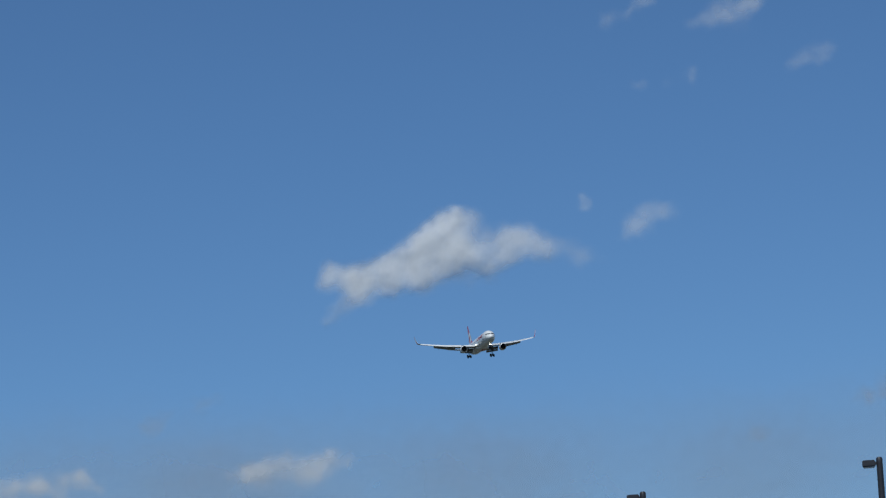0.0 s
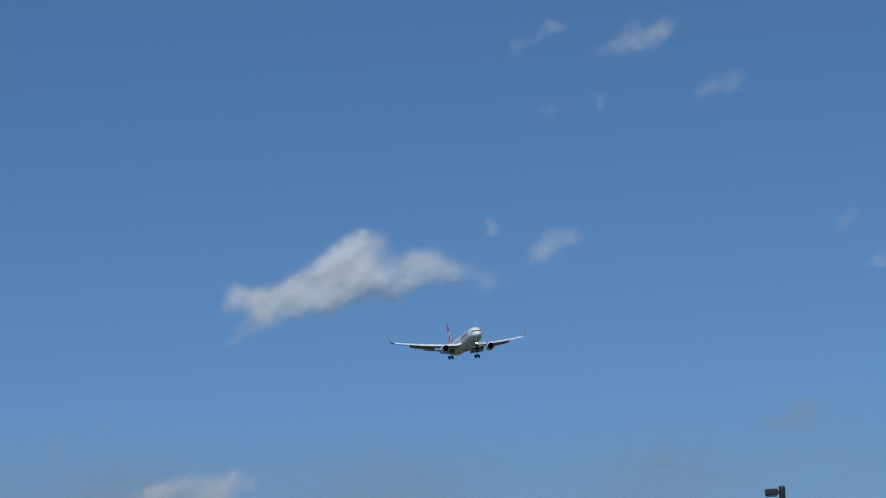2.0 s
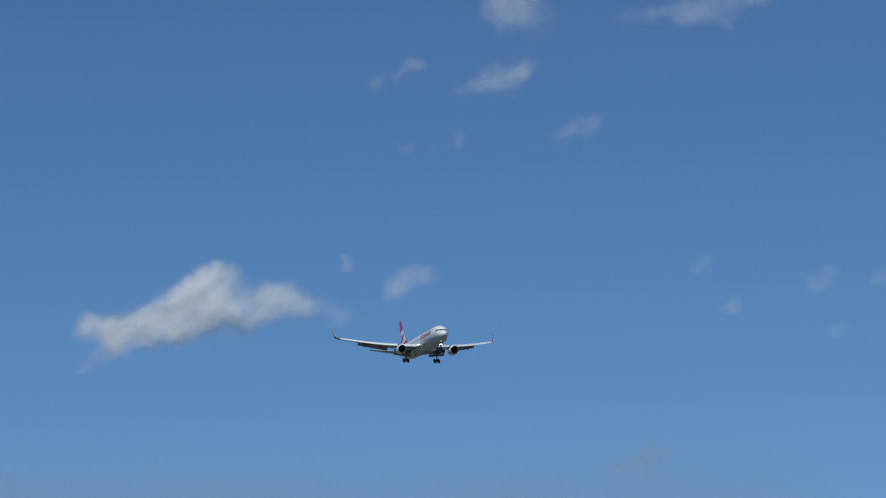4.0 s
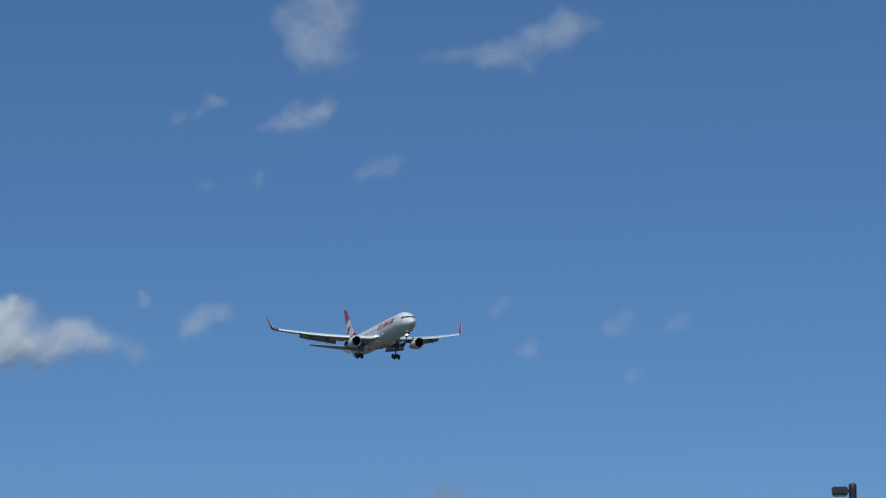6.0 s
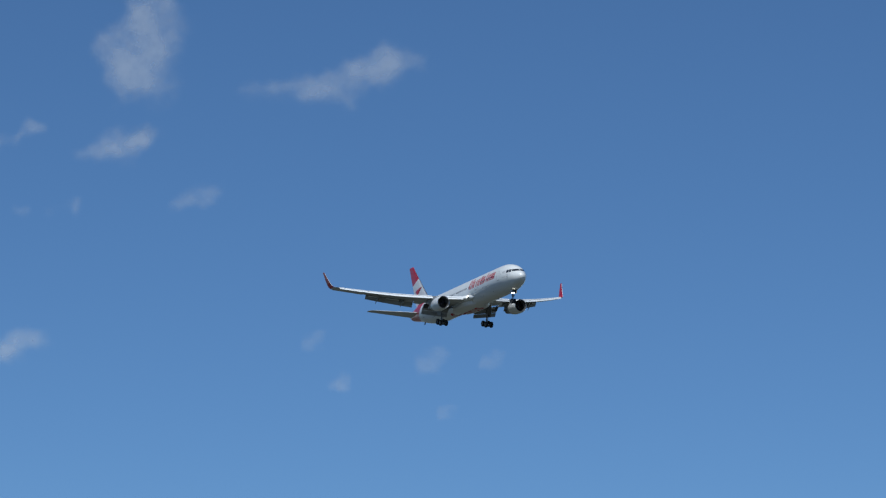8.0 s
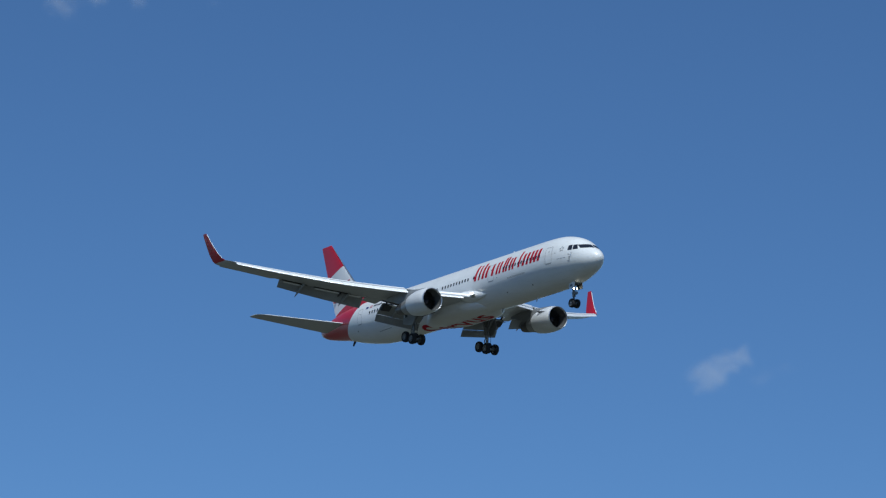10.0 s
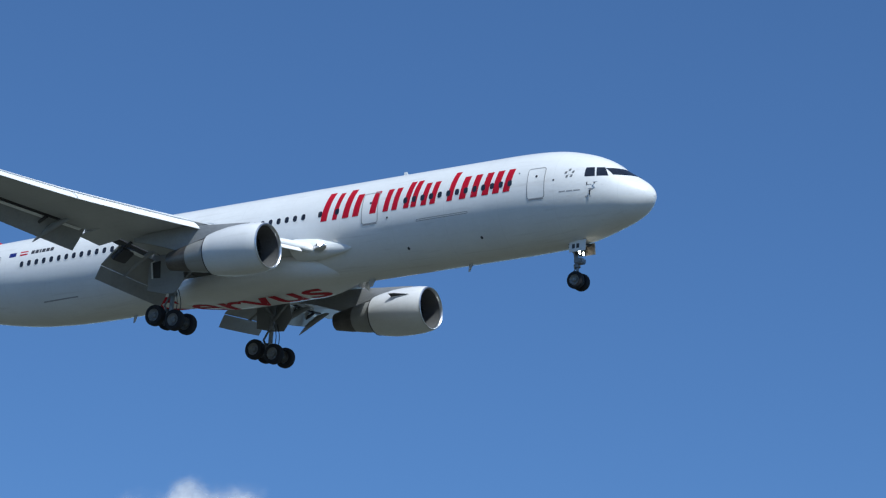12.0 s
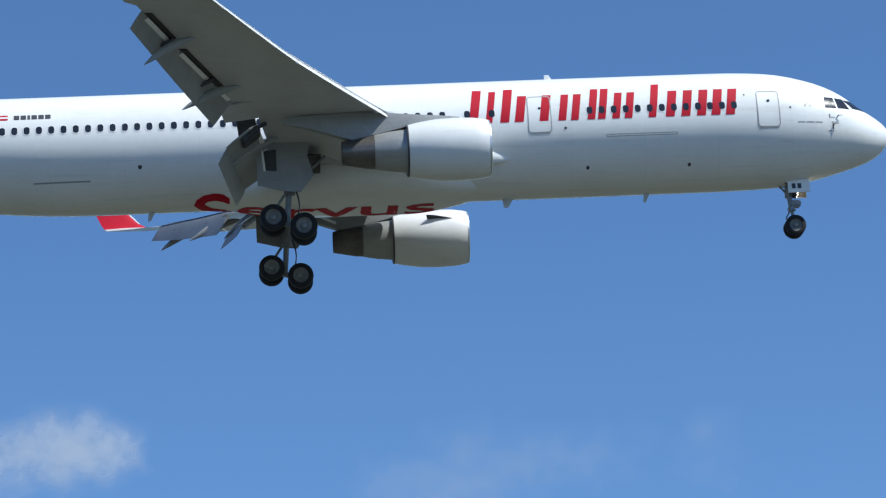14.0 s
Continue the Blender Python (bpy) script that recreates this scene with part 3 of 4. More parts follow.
        rows.append([(-s, side * (2.12 + reach * max(math.cos(a), -0.6)), cz + h * math.sin(a)) for a in [2 * math.pi * i / 28 for i in range(28)]])
    part("root_glove", rings_mesh(rows), M_WHITE, wing)
    # inboard leading edge between glove and engine
    rows = [wing_ring(lead(y) - 0.2, side * y, wing_z(y) - d, 1.3, th, -16) for y, d, th in ((2.2, 0.2, 0.8), (2.8, 0.2, 0.8), (4.0, 0.17, 0.66), (5.6, 0.16, 0.6), (7.3, 0.16, 0.6))]
    part("inboard_leading_edge", rings_mesh(rows), M_SLAT, wing, "pale inboard leading edge")
    # recessed light in the glove, with two lamps and a metal cheek below
    bm = bmesh.new()
    bmesh.ops.create_uvsphere(bm, u_segments=18, v_segments=10, radius=1.0, matrix=Matrix.Translation((-19.3, side * 2.72, -1.32)) @ Matrix.Rotation(radians(22 * side), 4, "Z") @ Matrix.Diagonal((0.62, 0.24, 0.24, 1)))
    light = part("landing_light", bm, M_BARE, wing, "metal light housing at the wing root")
    bm = bmesh.new()
    bmesh.ops.create_uvsphere(bm, u_segments=18, v_segments=10, radius=1.0, matrix=Matrix.Translation((-19.18, side * 2.82, -1.24)) @ Matrix.Rotation(radians(22 * side), 4, "Z") @ Matrix.Diagonal((0.34, 0.2, 0.17, 1)))
    part("light_recess", bm, M_INK, light)
    for dx, dy in ((0.0, 0.0), (-0.14, 0.13)):
        bm = bmesh.new()
        bmesh.ops.create_uvsphere(bm, u_segments=14, v_segments=8, radius=0.11, matrix=Matrix.Translation((-18.93 + dx, side * (2.93 + dy), -1.22)) @ Matrix.Diagonal((0.4, 1, 1, 1)))
        part("lamp_lens", bm, M_LAMP, light, "glowing lamp lens")
    # dark box added for the cavity's shade at the outer end of the inboard flap
    bm = bmesh.new()
    box(bm, (0.95, 1.1, 0.3), Matrix.Translation((-29.15, side * 7.1, -1.36)) @ Matrix.Rotation(radians(-36), 4, "Y"))
    bevel(bm, 0.06, 2)
    part("flap_end_shade", bm, M_INK, wing)
    return wing


def build_engine(side):
    y, z = side * 7.93, -2.46
    at = (-0.05, y, z)
    engine = part("engine", spin([(-18.95, 1.12), (-18.9, 1.16), (-18.92, 1.2), (-19.1, 1.26), (-19.6, 1.33), (-20.4, 1.355), (-21.2, 1.32), (-21.9, 1.22), (-22.45, 1.1), (-22.45, 1.06), (-21.8, 1.1)], 56, at), M_COWL, plane, "high-bypass turbofan with white cowl and dark core")
    part("intake_lip", spin([(-19.05, 1.086), (-18.98, 1.1), (-18.92, 1.125), (-18.885, 1.165), (-18.9, 1.2), (-18.95, 1.225)], 56, at), M_BARE, engine, "polished metal intake lip")
    part("intake_duct", spin([(-19.04, 1.084), (-19.8, 1.08), (-20.3, 1.09)], 56, at), M_DUCT, engine)
    part("fan_disc", spin([(-20.3, 1.09), (-20.32, 0.3), (-20.3, 0.0)], 40, at), M_DARK, engine)
    blades = bmesh.new()
    for k in range(38):
        a = 2 * math.pi * k / 38
        p = [Vector((-20.26, y + r * math.sin(a + d), z + r * math.cos(a + d))) for r, d in ((0.3, 0.0), (1.07, 0.0), (1.07, 0.09), (0.3, 0.2))]
        p[2].x, p[3].x = -20.12, -20.1
        blades.faces.new([blades.verts.new(q) for q in p])
    part("fan_blades", blades, M_HOT, engine, normals=False)
    part("spinner", spin([(-19.85, 0.0), (-19.88, 0.06), (-20.05, 0.2), (-20.26, 0.31), (-20.3, 0.31)], 24, at), M_INK, engine)
    part("core_cowl", spin([(-21.9, 0.98), (-22.5, 0.93), (-23.2, 0.86), (-23.85, 0.74), (-23.85, 0.7)], 40, at), M_CORE, engine, "grey metal core cowl")
    part("exhaust_nozzle", spin([(-23.6, 0.74), (-24.2, 0.7), (-25.25, 0.5), (-25.25, 0.46), (-24.3, 0.6)], 40, at), M_HOT, engine, "dark heat-stained exhaust nozzle")
    part("exhaust_plug", spin([(-24.3, 0.34), (-25.0, 0.24), (-25.16, 0.1), (-25.18, 0.0)], 24, at), M_HOT, engine)
    # dark gap round the rear of the cowl
    part("cowl_gap", spin([(-22.4, 1.118), (-22.41, 1.125), (-22.47, 1.11), (-22.48, 1.07)], 56, at), M_INK, engine)
    # pylon up to the wing
    rows = []
    for s, lo, hi, w in ((20.2, -1.1, -1.02, 0.03), (20.9, -1.2, -0.97, 0.14), (22.0, -1.3, -0.9, 0.22), (23.2, -1.6, -0.8, 0.27), (24.8, -1.95, -0.7, 0.25), (26.6, -1.35, -0.75, 0.16), (27.8, -1.05, -0.85, 0.04)):
        rows.append([(-s, y - w, lo), (-s, y + w, lo), (-s, y + w * 1.05, (lo + hi) / 2), (-s, y + w * 0.8, hi), (-s, y - w * 0.8, hi), (-s, y - w * 1.05, (lo + hi) / 2)])
    part("pylon", rings_mesh(rows), M_FLAP, engine)
    # strake on the inboard shoulder and a vent
    a = radians(60) * -side
    bm = bmesh.new()
    p = [(-19.7, 1.34), (-20.9, 1.34), (-20.95, 1.62), (-20.55, 1.58)]
    for off in (-0.012, 0.012):
        bm.faces.new([bm.verts.new((x, y + r * math.sin(a) + off, z + r * math.cos(a))) for x, r in p])
    part("strake", bm, M_INK, engine)
    return engine


def wheel(parent, centre, radius, width, out):
    """A tyre with its hub; out is the side that the open hub faces."""
    x, y, z = centre
    prof = [(-0.5, 0.62), (-0.5, 0.84), (-0.42, 0.95), (-0.25, 0.995), (0.0, 1.0), (0.25, 0.995), (0.42, 0.95), (0.5, 0.84), (0.5, 0.62)]
    n = 32
    turn = lambda rows: rings_mesh([[(x + r * math.sin(2 * math.pi * k / n), y + o, z + r * math.cos(2 * math.pi * k / n)) for k in range(n)] for o, r in rows], caps=False)
    tyre = part("wheel", turn([(o * width, r * radius) for o, r in prof] + [(-0.5 * width, 0.62 * radius)]), M_TYRE, parent, "black rubber aircraft tyre")
    hub = [(-0.44, 0.6), (-0.3, 0.5), (-0.22, 0.42), (-0.2, 0.3), (-0.36, 0.22), (-0.4, 0.02)]
    rows = [(o * width, r * radius) for o, r in hub] + [(-o * width, r * radius) for o, r in hub[::-1]]
    part("rim", turn(rows), M_RIM, parent, "dull alloy wheel hub")
    return tyre


def build_main_gear(side):
    y = side * 4.68
    bm = bmesh.new()
    rod(bm, (-27.45, side * 4.75, -1.3), (-27.52, y, -3.3), 0.2, 0.19, 18)
    rod(bm, (-27.55, y, -3.25), (-27.68, y, -4.76), 0.13, 0.13, 16)
    rod(bm, (-27.52, y, -3.2), (-27.52, y, -3.36), 0.25, 0.25, 18)
    gear = part("main_gear", bm, M_STEEL, plane, "lowered main landing gear with four wheels")
    bm = bmesh.new()
    rod(bm, (-26.97, y, -4.9), (-28.28, y, -4.48), 0.13, 0.13)
    part("truck_beam", bm, M_STEEL, gear)
    bm = bmesh.new()
    rod(bm, (-27.5, side * 4.6, -2.5), (-27.3, side * 2.7, -1.7), 0.09)
    part("side_brace", bm, M_STEEL, gear)
    bm = bmesh.new()
    rod(bm, (-27.5, y, -2.9), (-25.9, side * 4.4, -1.6), 0.09)
    part("drag_brace", bm, M_STEEL, gear)
    bm = bmesh.new()
    rod(bm, (-27.75, y, -3.35), (-28.1, y, -3.85), 0.06)
    rod(bm, (-28.1, y, -3.85), (-27.75, y, -4.48), 0.06)
    part("torque_link", bm, M_STEEL, gear)
    for dy in (-0.16, 0.16):
        bm = bmesh.new()
        prev = None
        for k in range(7):
            t = k / 6
            p = (-27.3 + 0.3 * math.sin(t * math.pi) * 0.6, y + dy, -3.0 - 1.6 * t)
            if prev:
                rod(bm, prev, p, 0.025, n=6)
            prev = p
        part("brake_hose", bm, M_INK, gear)
    for ax, az in ((-26.97, -4.9), (-28.28, -4.48)):
        bm = bmesh.new()
        rod(bm, (ax, y - 0.72, az), (ax, y + 0.72, az), 0.09)
        part("axle", bm, M_STEEL, gear)
        for dy in (-0.56, 0.56):
            wheel(gear, (ax, y + dy, az), 0.585, 0.44, dy)
    # leg door hanging outboard and the open belly door
    outline = [(28.9, -0.95), (28.9, -3.0), (27.75, -3.3), (27.05, -3.36), (26.45, -2.62), (26.7, -1.75), (26.5, -0.9)]
    bm = rings_mesh([[(-s, side * (5.12 + o), z) for s, z in outline] for o in (0.0, 0.06)])
    part("leg_door", bm, M_FLAP, gear, smooth=False)
    # dark plate on the door, painted as the shade of a gap
    bm = rings_mesh([[(-s, side * (5.185 + o), z) for s, z in ((28.62, -1.5), (28.55, -2.35), (28.05, -2.4), (28.05, -1.42))] for o in (-0.02, 0.006)])
    part("door_gap_shade", bm, M_DARK, gear, smooth=False)
    # pale strip beside it, painted as sunlight showing in the gap
    bm = rings_mesh([[(-s, side * (5.2 + o), z) for s, z in ((28.7, -1.45), (28.62, -2.38), (28.52, -2.38), (28.6, -1.45))] for o in (-0.03, 0.02)])
    part("sunlit_gap_strip", bm, M_SLAT, gear, "pale strip painted as sunlight in the gap", smooth=False)
    bm = bmesh.new()
    box(bm, (0.75, 0.5, 0.04), Matrix.Translation((-25.55, side * 5.2, -2.05)) @ Matrix.Rotation(radians(25), 4, "Y"))
    part("small_door", bm, M_CORE, gear)
    # thin near-black plate that stands in for the shade of the wheel well
    bm = bmesh.new()
    box(bm, (2.6, 2.0, 0.05), Matrix.Translation((-27.4, side * 3.9, -1.78)) @ Matrix.Rotation(radians(9 * side), 4, "X"))
    part("wheel_well_shade", bm, M_DARK, gear)


def build_nose_gear():
    bm = bmesh.new()
    rod(bm, (-5.0, 0, -2.45), (-4.86, 0, -3.75), 0.13, 0.12, 16)
    rod(bm, (-4.86, 0, -3.7), (-4.79, 0, -4.51), 0.08, 0.08, 14)
    rod(bm, (-4.88, 0, -3.6), (-4.86, 0, -3.78), 0.18, 0.18, 16)
    gear = part("nose_gear", bm, M_STEEL, plane, "lowered nose landing gear with two wheels")
    bm = bmesh.new()
    rod(bm, (-4.79, -0.5, -4.51), (-4.79, 0.5, -4.51), 0.06)
    part("axle", bm, M_STEEL, gear)
    bm = bmesh.new()
    rod(bm, (-4.85, 0, -3.2), (-5.35, 0, -2.6), 0.05)
    part("drag_brace", bm, M_STEEL, gear)
    bm = bmesh.new()
    rod(bm, (-4.97, 0, -3.8), (-5.15, 0, -4.1), 0.035)
    rod(bm, (-5.15, 0, -4.1), (-4.9, 0, -4.5), 0.035)
    part("torque_link", bm, M_STEEL, gear)
    for dy in (-0.3, 0.3):
        wheel(gear, (-4.79, dy, -4.51), 0.47, 0.34, dy)
    bm = bmesh.new()
    box(bm, (0.5, 0.5, 0.3), Matrix.Translation((-4.7, 0, -3.45)))
    bevel(bm, 0.06, 2)
    part("steering_unit", bm, M_STEEL, gear)
    for side in (-1, 1):
        bm = bmesh.new()
        box(bm, (1.0, 0.04, 0.62), Matrix.Translation((-4.55, side * 0.5, -2.74)) @ Matrix.Rotation(radians(6 * side), 4, "X"))
        bevel(bm, 0.015, 1)
        door = part("gear_door", bm, M_WHITE, gear, "white nose gear door with dark code bars")
        # thin panel added to darken the door's inner face like shade
        bm = bmesh.new()
        box(bm, (0.94, 0.012, 0.56), Matrix.Translation((-4.55, side * 0.468, -2.75)) @ Matrix.Rotation(radians(6 * side), 4, "X"))
        part("door_shade_panel", bm, M_DOOR_SHADE, gear, "brown panel painted as the door's shaded inner face")
        for dx in (-0.13, 0.13):
            bm = bmesh.new()
            box(bm, (0.17, 0.03, 0.24), Matrix.Translation((-4.65 + dx, side * 0.512, -2.74)) @ Matrix.Rotation(radians(6 * side), 4, "X"))
            part("bar", bm, M_INK, gear)
        lamp = bmesh.new()
        bmesh.ops.create_uvsphere(lamp, u_segments=14, v_segments=8, radius=0.1, matrix=Matrix.Translation((-4.59, side * 0.2, -3.02)) @ Matrix.Diagonal((0.2, 1, 1, 1)))
        part("taxi_light", lamp, M_LAMP, gear, "glowing landing lamp")
        bm = bmesh.new()
        rod(bm, (-4.6, side * 0.2, -3.0), (-4.84, side * 0.2, -3.0), 0.155, 0.1)
        part("lamp_housing", bm, M_INK, gear)
    # flat dark plate in place of the shaded nose gear well
    bm = bmesh.new()
    box(bm, (0.9, 0.8, 0.06), Matrix.Translation((-4.75, 0, -2.57)) @ Matrix.Rotation(radians(5), 4, "Y"))
    part("wheel_well_shade", bm, M_DARK, gear)


def build_tail():
    rows = [wing_ring(s, 0.0, z, c, th, 0, 90) for s, z, c, th in ((42.4, 2.3, 8.5, 0.05), (43.6, 2.9, 7.6, 0.085), (45.2, 3.9, 6.35, 0.1), (48.5, 7.2, 4.25, 0.1), (51.5, 10.3, 2.35, 0.1), (51.9, 10.68, 2.08, 0.1), (52.02, 10.78, 1.94, 0.07))]
    fin = part("fin", rings_mesh(rows), M_FIN, plane, "white fin with red tip, red base and arrow emblem")
    p = [(47.8, 6.05), (50.15, 5.72), (51.0, 5.42), (50.2, 5.32), (51.15, 3.93), (51.0, 3.92), (49.3, 5.2)]
    for side in (-1, 1):
        bm = rings_mesh([[(-s, side * 0.05, z) for s, z in p], [(-s, side * 0.262, z) for s, z in p]])
        part("arrow_emblem", bm, M_RED, fin, "plain red arrow shape")
    # bright leading edge of the fin
    rows = [wing_ring(s - 0.02, 0.0, z, c * 0.035, 1.9, 0, 90) for s, z, c in ((45.2, 3.9, 6.35), (48.5, 7.2, 4.25), (51.5, 10.3, 2.35))]
    part("leading_edge", rings_mesh(rows), M_BARE, fin)
    for side in (-1, 1):
        rows = [wing_ring(s, side * y, z, c, 0.1) for s, y, z, c in ((45.5, 0.8, 0.42, 5.9), (46.2, 1.7, 0.55, 5.45), (51.8, 8.7, 1.75, 2.35), (52.4, 9.15, 1.84, 1.9), (53.0, 9.3, 1.87, 1.1))]
        stab = part("tailplane", rings_mesh(rows), M_GREY, plane, "grey horizontal tailplane")
        rows = [wing_ring(s, side * y, z, c, 1.5) for s, y, z, c in ((46.17, 1.75, 0.555, 0.14), (51.78, 8.7, 1.75, 0.08))]
        part("leading_edge", rings_mesh(rows), M_COWL, stab)


# ---- ground, lamp posts, clouds ----
def build_ground():
    bm = bmesh.new()
    n = 48
    ring = [(0.0, [bm.verts.new((0, 0, 0))])]
    last = None
    for r in (6, 20, 60, 160, 400, 1000, 2200, 4800):
        row = [bm.verts.new((r * math.cos(2 * math.pi * k / n), r * math.sin(2 * math.pi * k / n), 0.0 if r < 50 else 0.25 * noise.noise((r * math.cos(2 * math.pi * k / n) * 0.01, r * math.sin(2 * math.pi * k / n) * 0.01, 0)) - 0.3 * (r > 100))) for k in range(n)]
        for k in range(n):
            j = (k + 1) % n
            if last is None:
                bm.faces.new((ring[0][1][0], row[k], row[j]))
            else:
                bm.faces.new((last[k], row[k], row[j], last[j]))
        last = row
    tagged(part("ground", bm, M_GRASS), "flat dry grass field reaching the horizon", "ground", kind="structure")


def build_lamp_post():
    top = new("street_lamp")
    tagged(top, "dark bronze square lamp post with a boxy shoebox head", "street lamp", "lamp posts along the road")
    rings = []
    for z, r in ((0.0, 0.2), (0.02, 0.2), (0.06, 0.105), (0.3, 0.1), (9.88, 0.072), (9.96, 0.076), (10.0, 0.05)):
        rings.append([(r * math.cos(a * math.pi / 8), r * math.sin(a * math.pi / 8), z) for a in range(16)])
    part("post", rings_mesh(rings), M_POST, top)
    bm = bmesh.new()
    box(bm, (0.2, 0.07, 0.06), Matrix.Translation((0.13, 0, 9.86)))
    part("arm", bm, M_POST, top)
    bm = bmesh.new()
    box(bm, (0.3, 0.24, 0.15), Matrix.Translation((0.24, 0, 9.86)))
    bevel(bm, 0.02, 2)
    head = part("head", bm, M_POST, top)
    bm = bmesh.new()
    box(bm, (0.24, 0.18, 0.02), Matrix.Translation((0.24, 0, 9.777)))
    part("lens", bm, M_LENS, head, "pale unlit lens")
    return top


def place(az, el, dist):
    a, e = radians(az), radians(el)
    return Vector((math.cos(a) * math.cos(e), math.sin(a) * math.cos(e), math.sin(e))) * dist + Vector(EYE)


def build_lamps():
    first = build_lamp_post()
    spots = [(160.52, 5.72), (164.22, 5.41), (153.76, 6.95)]
    for i, (az, el) in enumerate(spots):
        d = (10.0 - EYE[2]) / math.tan(radians(el))
        m = pose(d * math.cos(radians(az)), d * math.sin(radians(az)), -0.02, 0, 0, az + 90)
        if i == 0:
            first.matrix_basis = m
        else:
            copy_thing(first, m)


PX = 1 / 6500.0


def build_cloud(az, el, puffs, label, opacity=1.0, dist=4300.0, seed=0.0, ragged=0.7, thick=0.4, lean=0.4, ruffle=1.0):
    """A lumpy shell of vapour: puffs are (right, up, radius, density) in units of the lens's angle."""
    centre = place(az, el, dist)
    k = dist * PX
    to_eye = (Vector(EYE) - centre).normalized()
    right = Vector((0, 0, 1)).cross(to_eye).normalized()
    up = to_eye.cross(right)
    peak = max(p[3] for p in puffs)
    wispy = opacity < 0.75
    opacity *= 0.86 if wispy else 1.0
    swell = 1.2 if wispy else 0.81
    full = 0.72 if wispy else 0.9
    thick = 0.1 if wispy else thick
    puffs = [(u * k, v * k, r * k * swell, d / peak * full) for u, v, r, d in puffs]
    u0, u1 = min(p[0] - 1.9 * p[2] for p in puffs), max(p[0] + 1.7 * p[2] for p in puffs)
    v0, v1 = min(p[1] - 1.7 * p[2] for p in puffs), max(p[1] + 1.7 * p[2] for p in puffs)
    bulk = min(60.0, 0.5 * (v1 - v0))
    step = max(1.6, min((u1 - u0) / 120, 4.0))
    nu, nv = int((u1 - u0) / step) + 2, int((v1 - v0) / step) + 2
    verts, dens, faces = [], [], []
    for layer in (1.0,) if wispy else (1.0, -1.0):
        for j in range(nv):
            for i in range(nu):
                u, v = u0 + i * step, v0 + j * step
                q = Vector((u * 0.013 + seed, v * 0.013, seed * 1.7 + layer * 0.2))
                wu = u + 16 * ragged * noise.noise(q * 2.0)
                wv = v + 16 * ragged * noise.noise(q * 2.0 + Vector((9, 4, 2)))
                wu += 7 * ragged * noise.noise(q * 7.0)
                wv += 7 * ragged * noise.noise(q * 7.0 + Vector((2, 7, 1)))
                field = wide = 0.0
                for pu, pv, pr, pd in puffs:
                    d2 = ((wu - pu) ** 2 + (wv - pv) ** 2) / (pr * pr)
                    if d2 < 14:
                        field += pd * math.exp(-d2)
                        wide += pd * math.exp(-d2 / 2.6)
                lump = noise.fractal(q * 3.2, 0.9, 2.1, 5)
                fade = min(1, i / 5, j / 5, (nu - 1 - i) / 5, (nv - 1 - j) / 5)
                soft = 1 - math.exp(-1.15 * field)
                dome = 1 - math.exp(-0.45 * wide)
                body = max((soft * (1 + 0.3 * ragged * lump) - 0.06), 0) * fade
                dens.append(body if layer > 0 else body * 0.8)
                h = layer * thick * bulk * dome * fade * (1 + 0.17 * noise.fractal(q * 2.0 + Vector((3, 1, 5)), 1.2, 2.0, 3)) - lean * v
                verts.append(right * u + up * v + to_eye * h)
        base = 0 if layer > 0 else nu * nv
        for j in range(nv - 1):
            for i in range(nu - 1):
                a = base + j * nu + i
                if max(dens[a], dens[a + 1], dens[a + nu], dens[a + nu + 1]) > 0.02:
                    faces.append((a, a + 1, a + nu + 1, a + nu))
    me = bpy.data.meshes.new("cloud")
    me.from_pydata(verts, [], faces)
    for f in me.polygons:
        f.use_smooth = True
    me.attributes.new("vapour", "FLOAT", "POINT").data.foreach_set("value", dens)
    me.attributes.new("opacity", "FLOAT", "POINT").data.foreach_set("value", [opacity] * len(verts))
    me.attributes.new("ruffle", "FLOAT", "POINT").data.foreach_set("value", [ruffle] * len(verts))
    me.materials.append(M_CLOUD)
    ob = new("cloud", me)
    ob.location = centre
    tagged(ob, label, "cloud", "clouds in the sky", kind="stuff")
    return ob


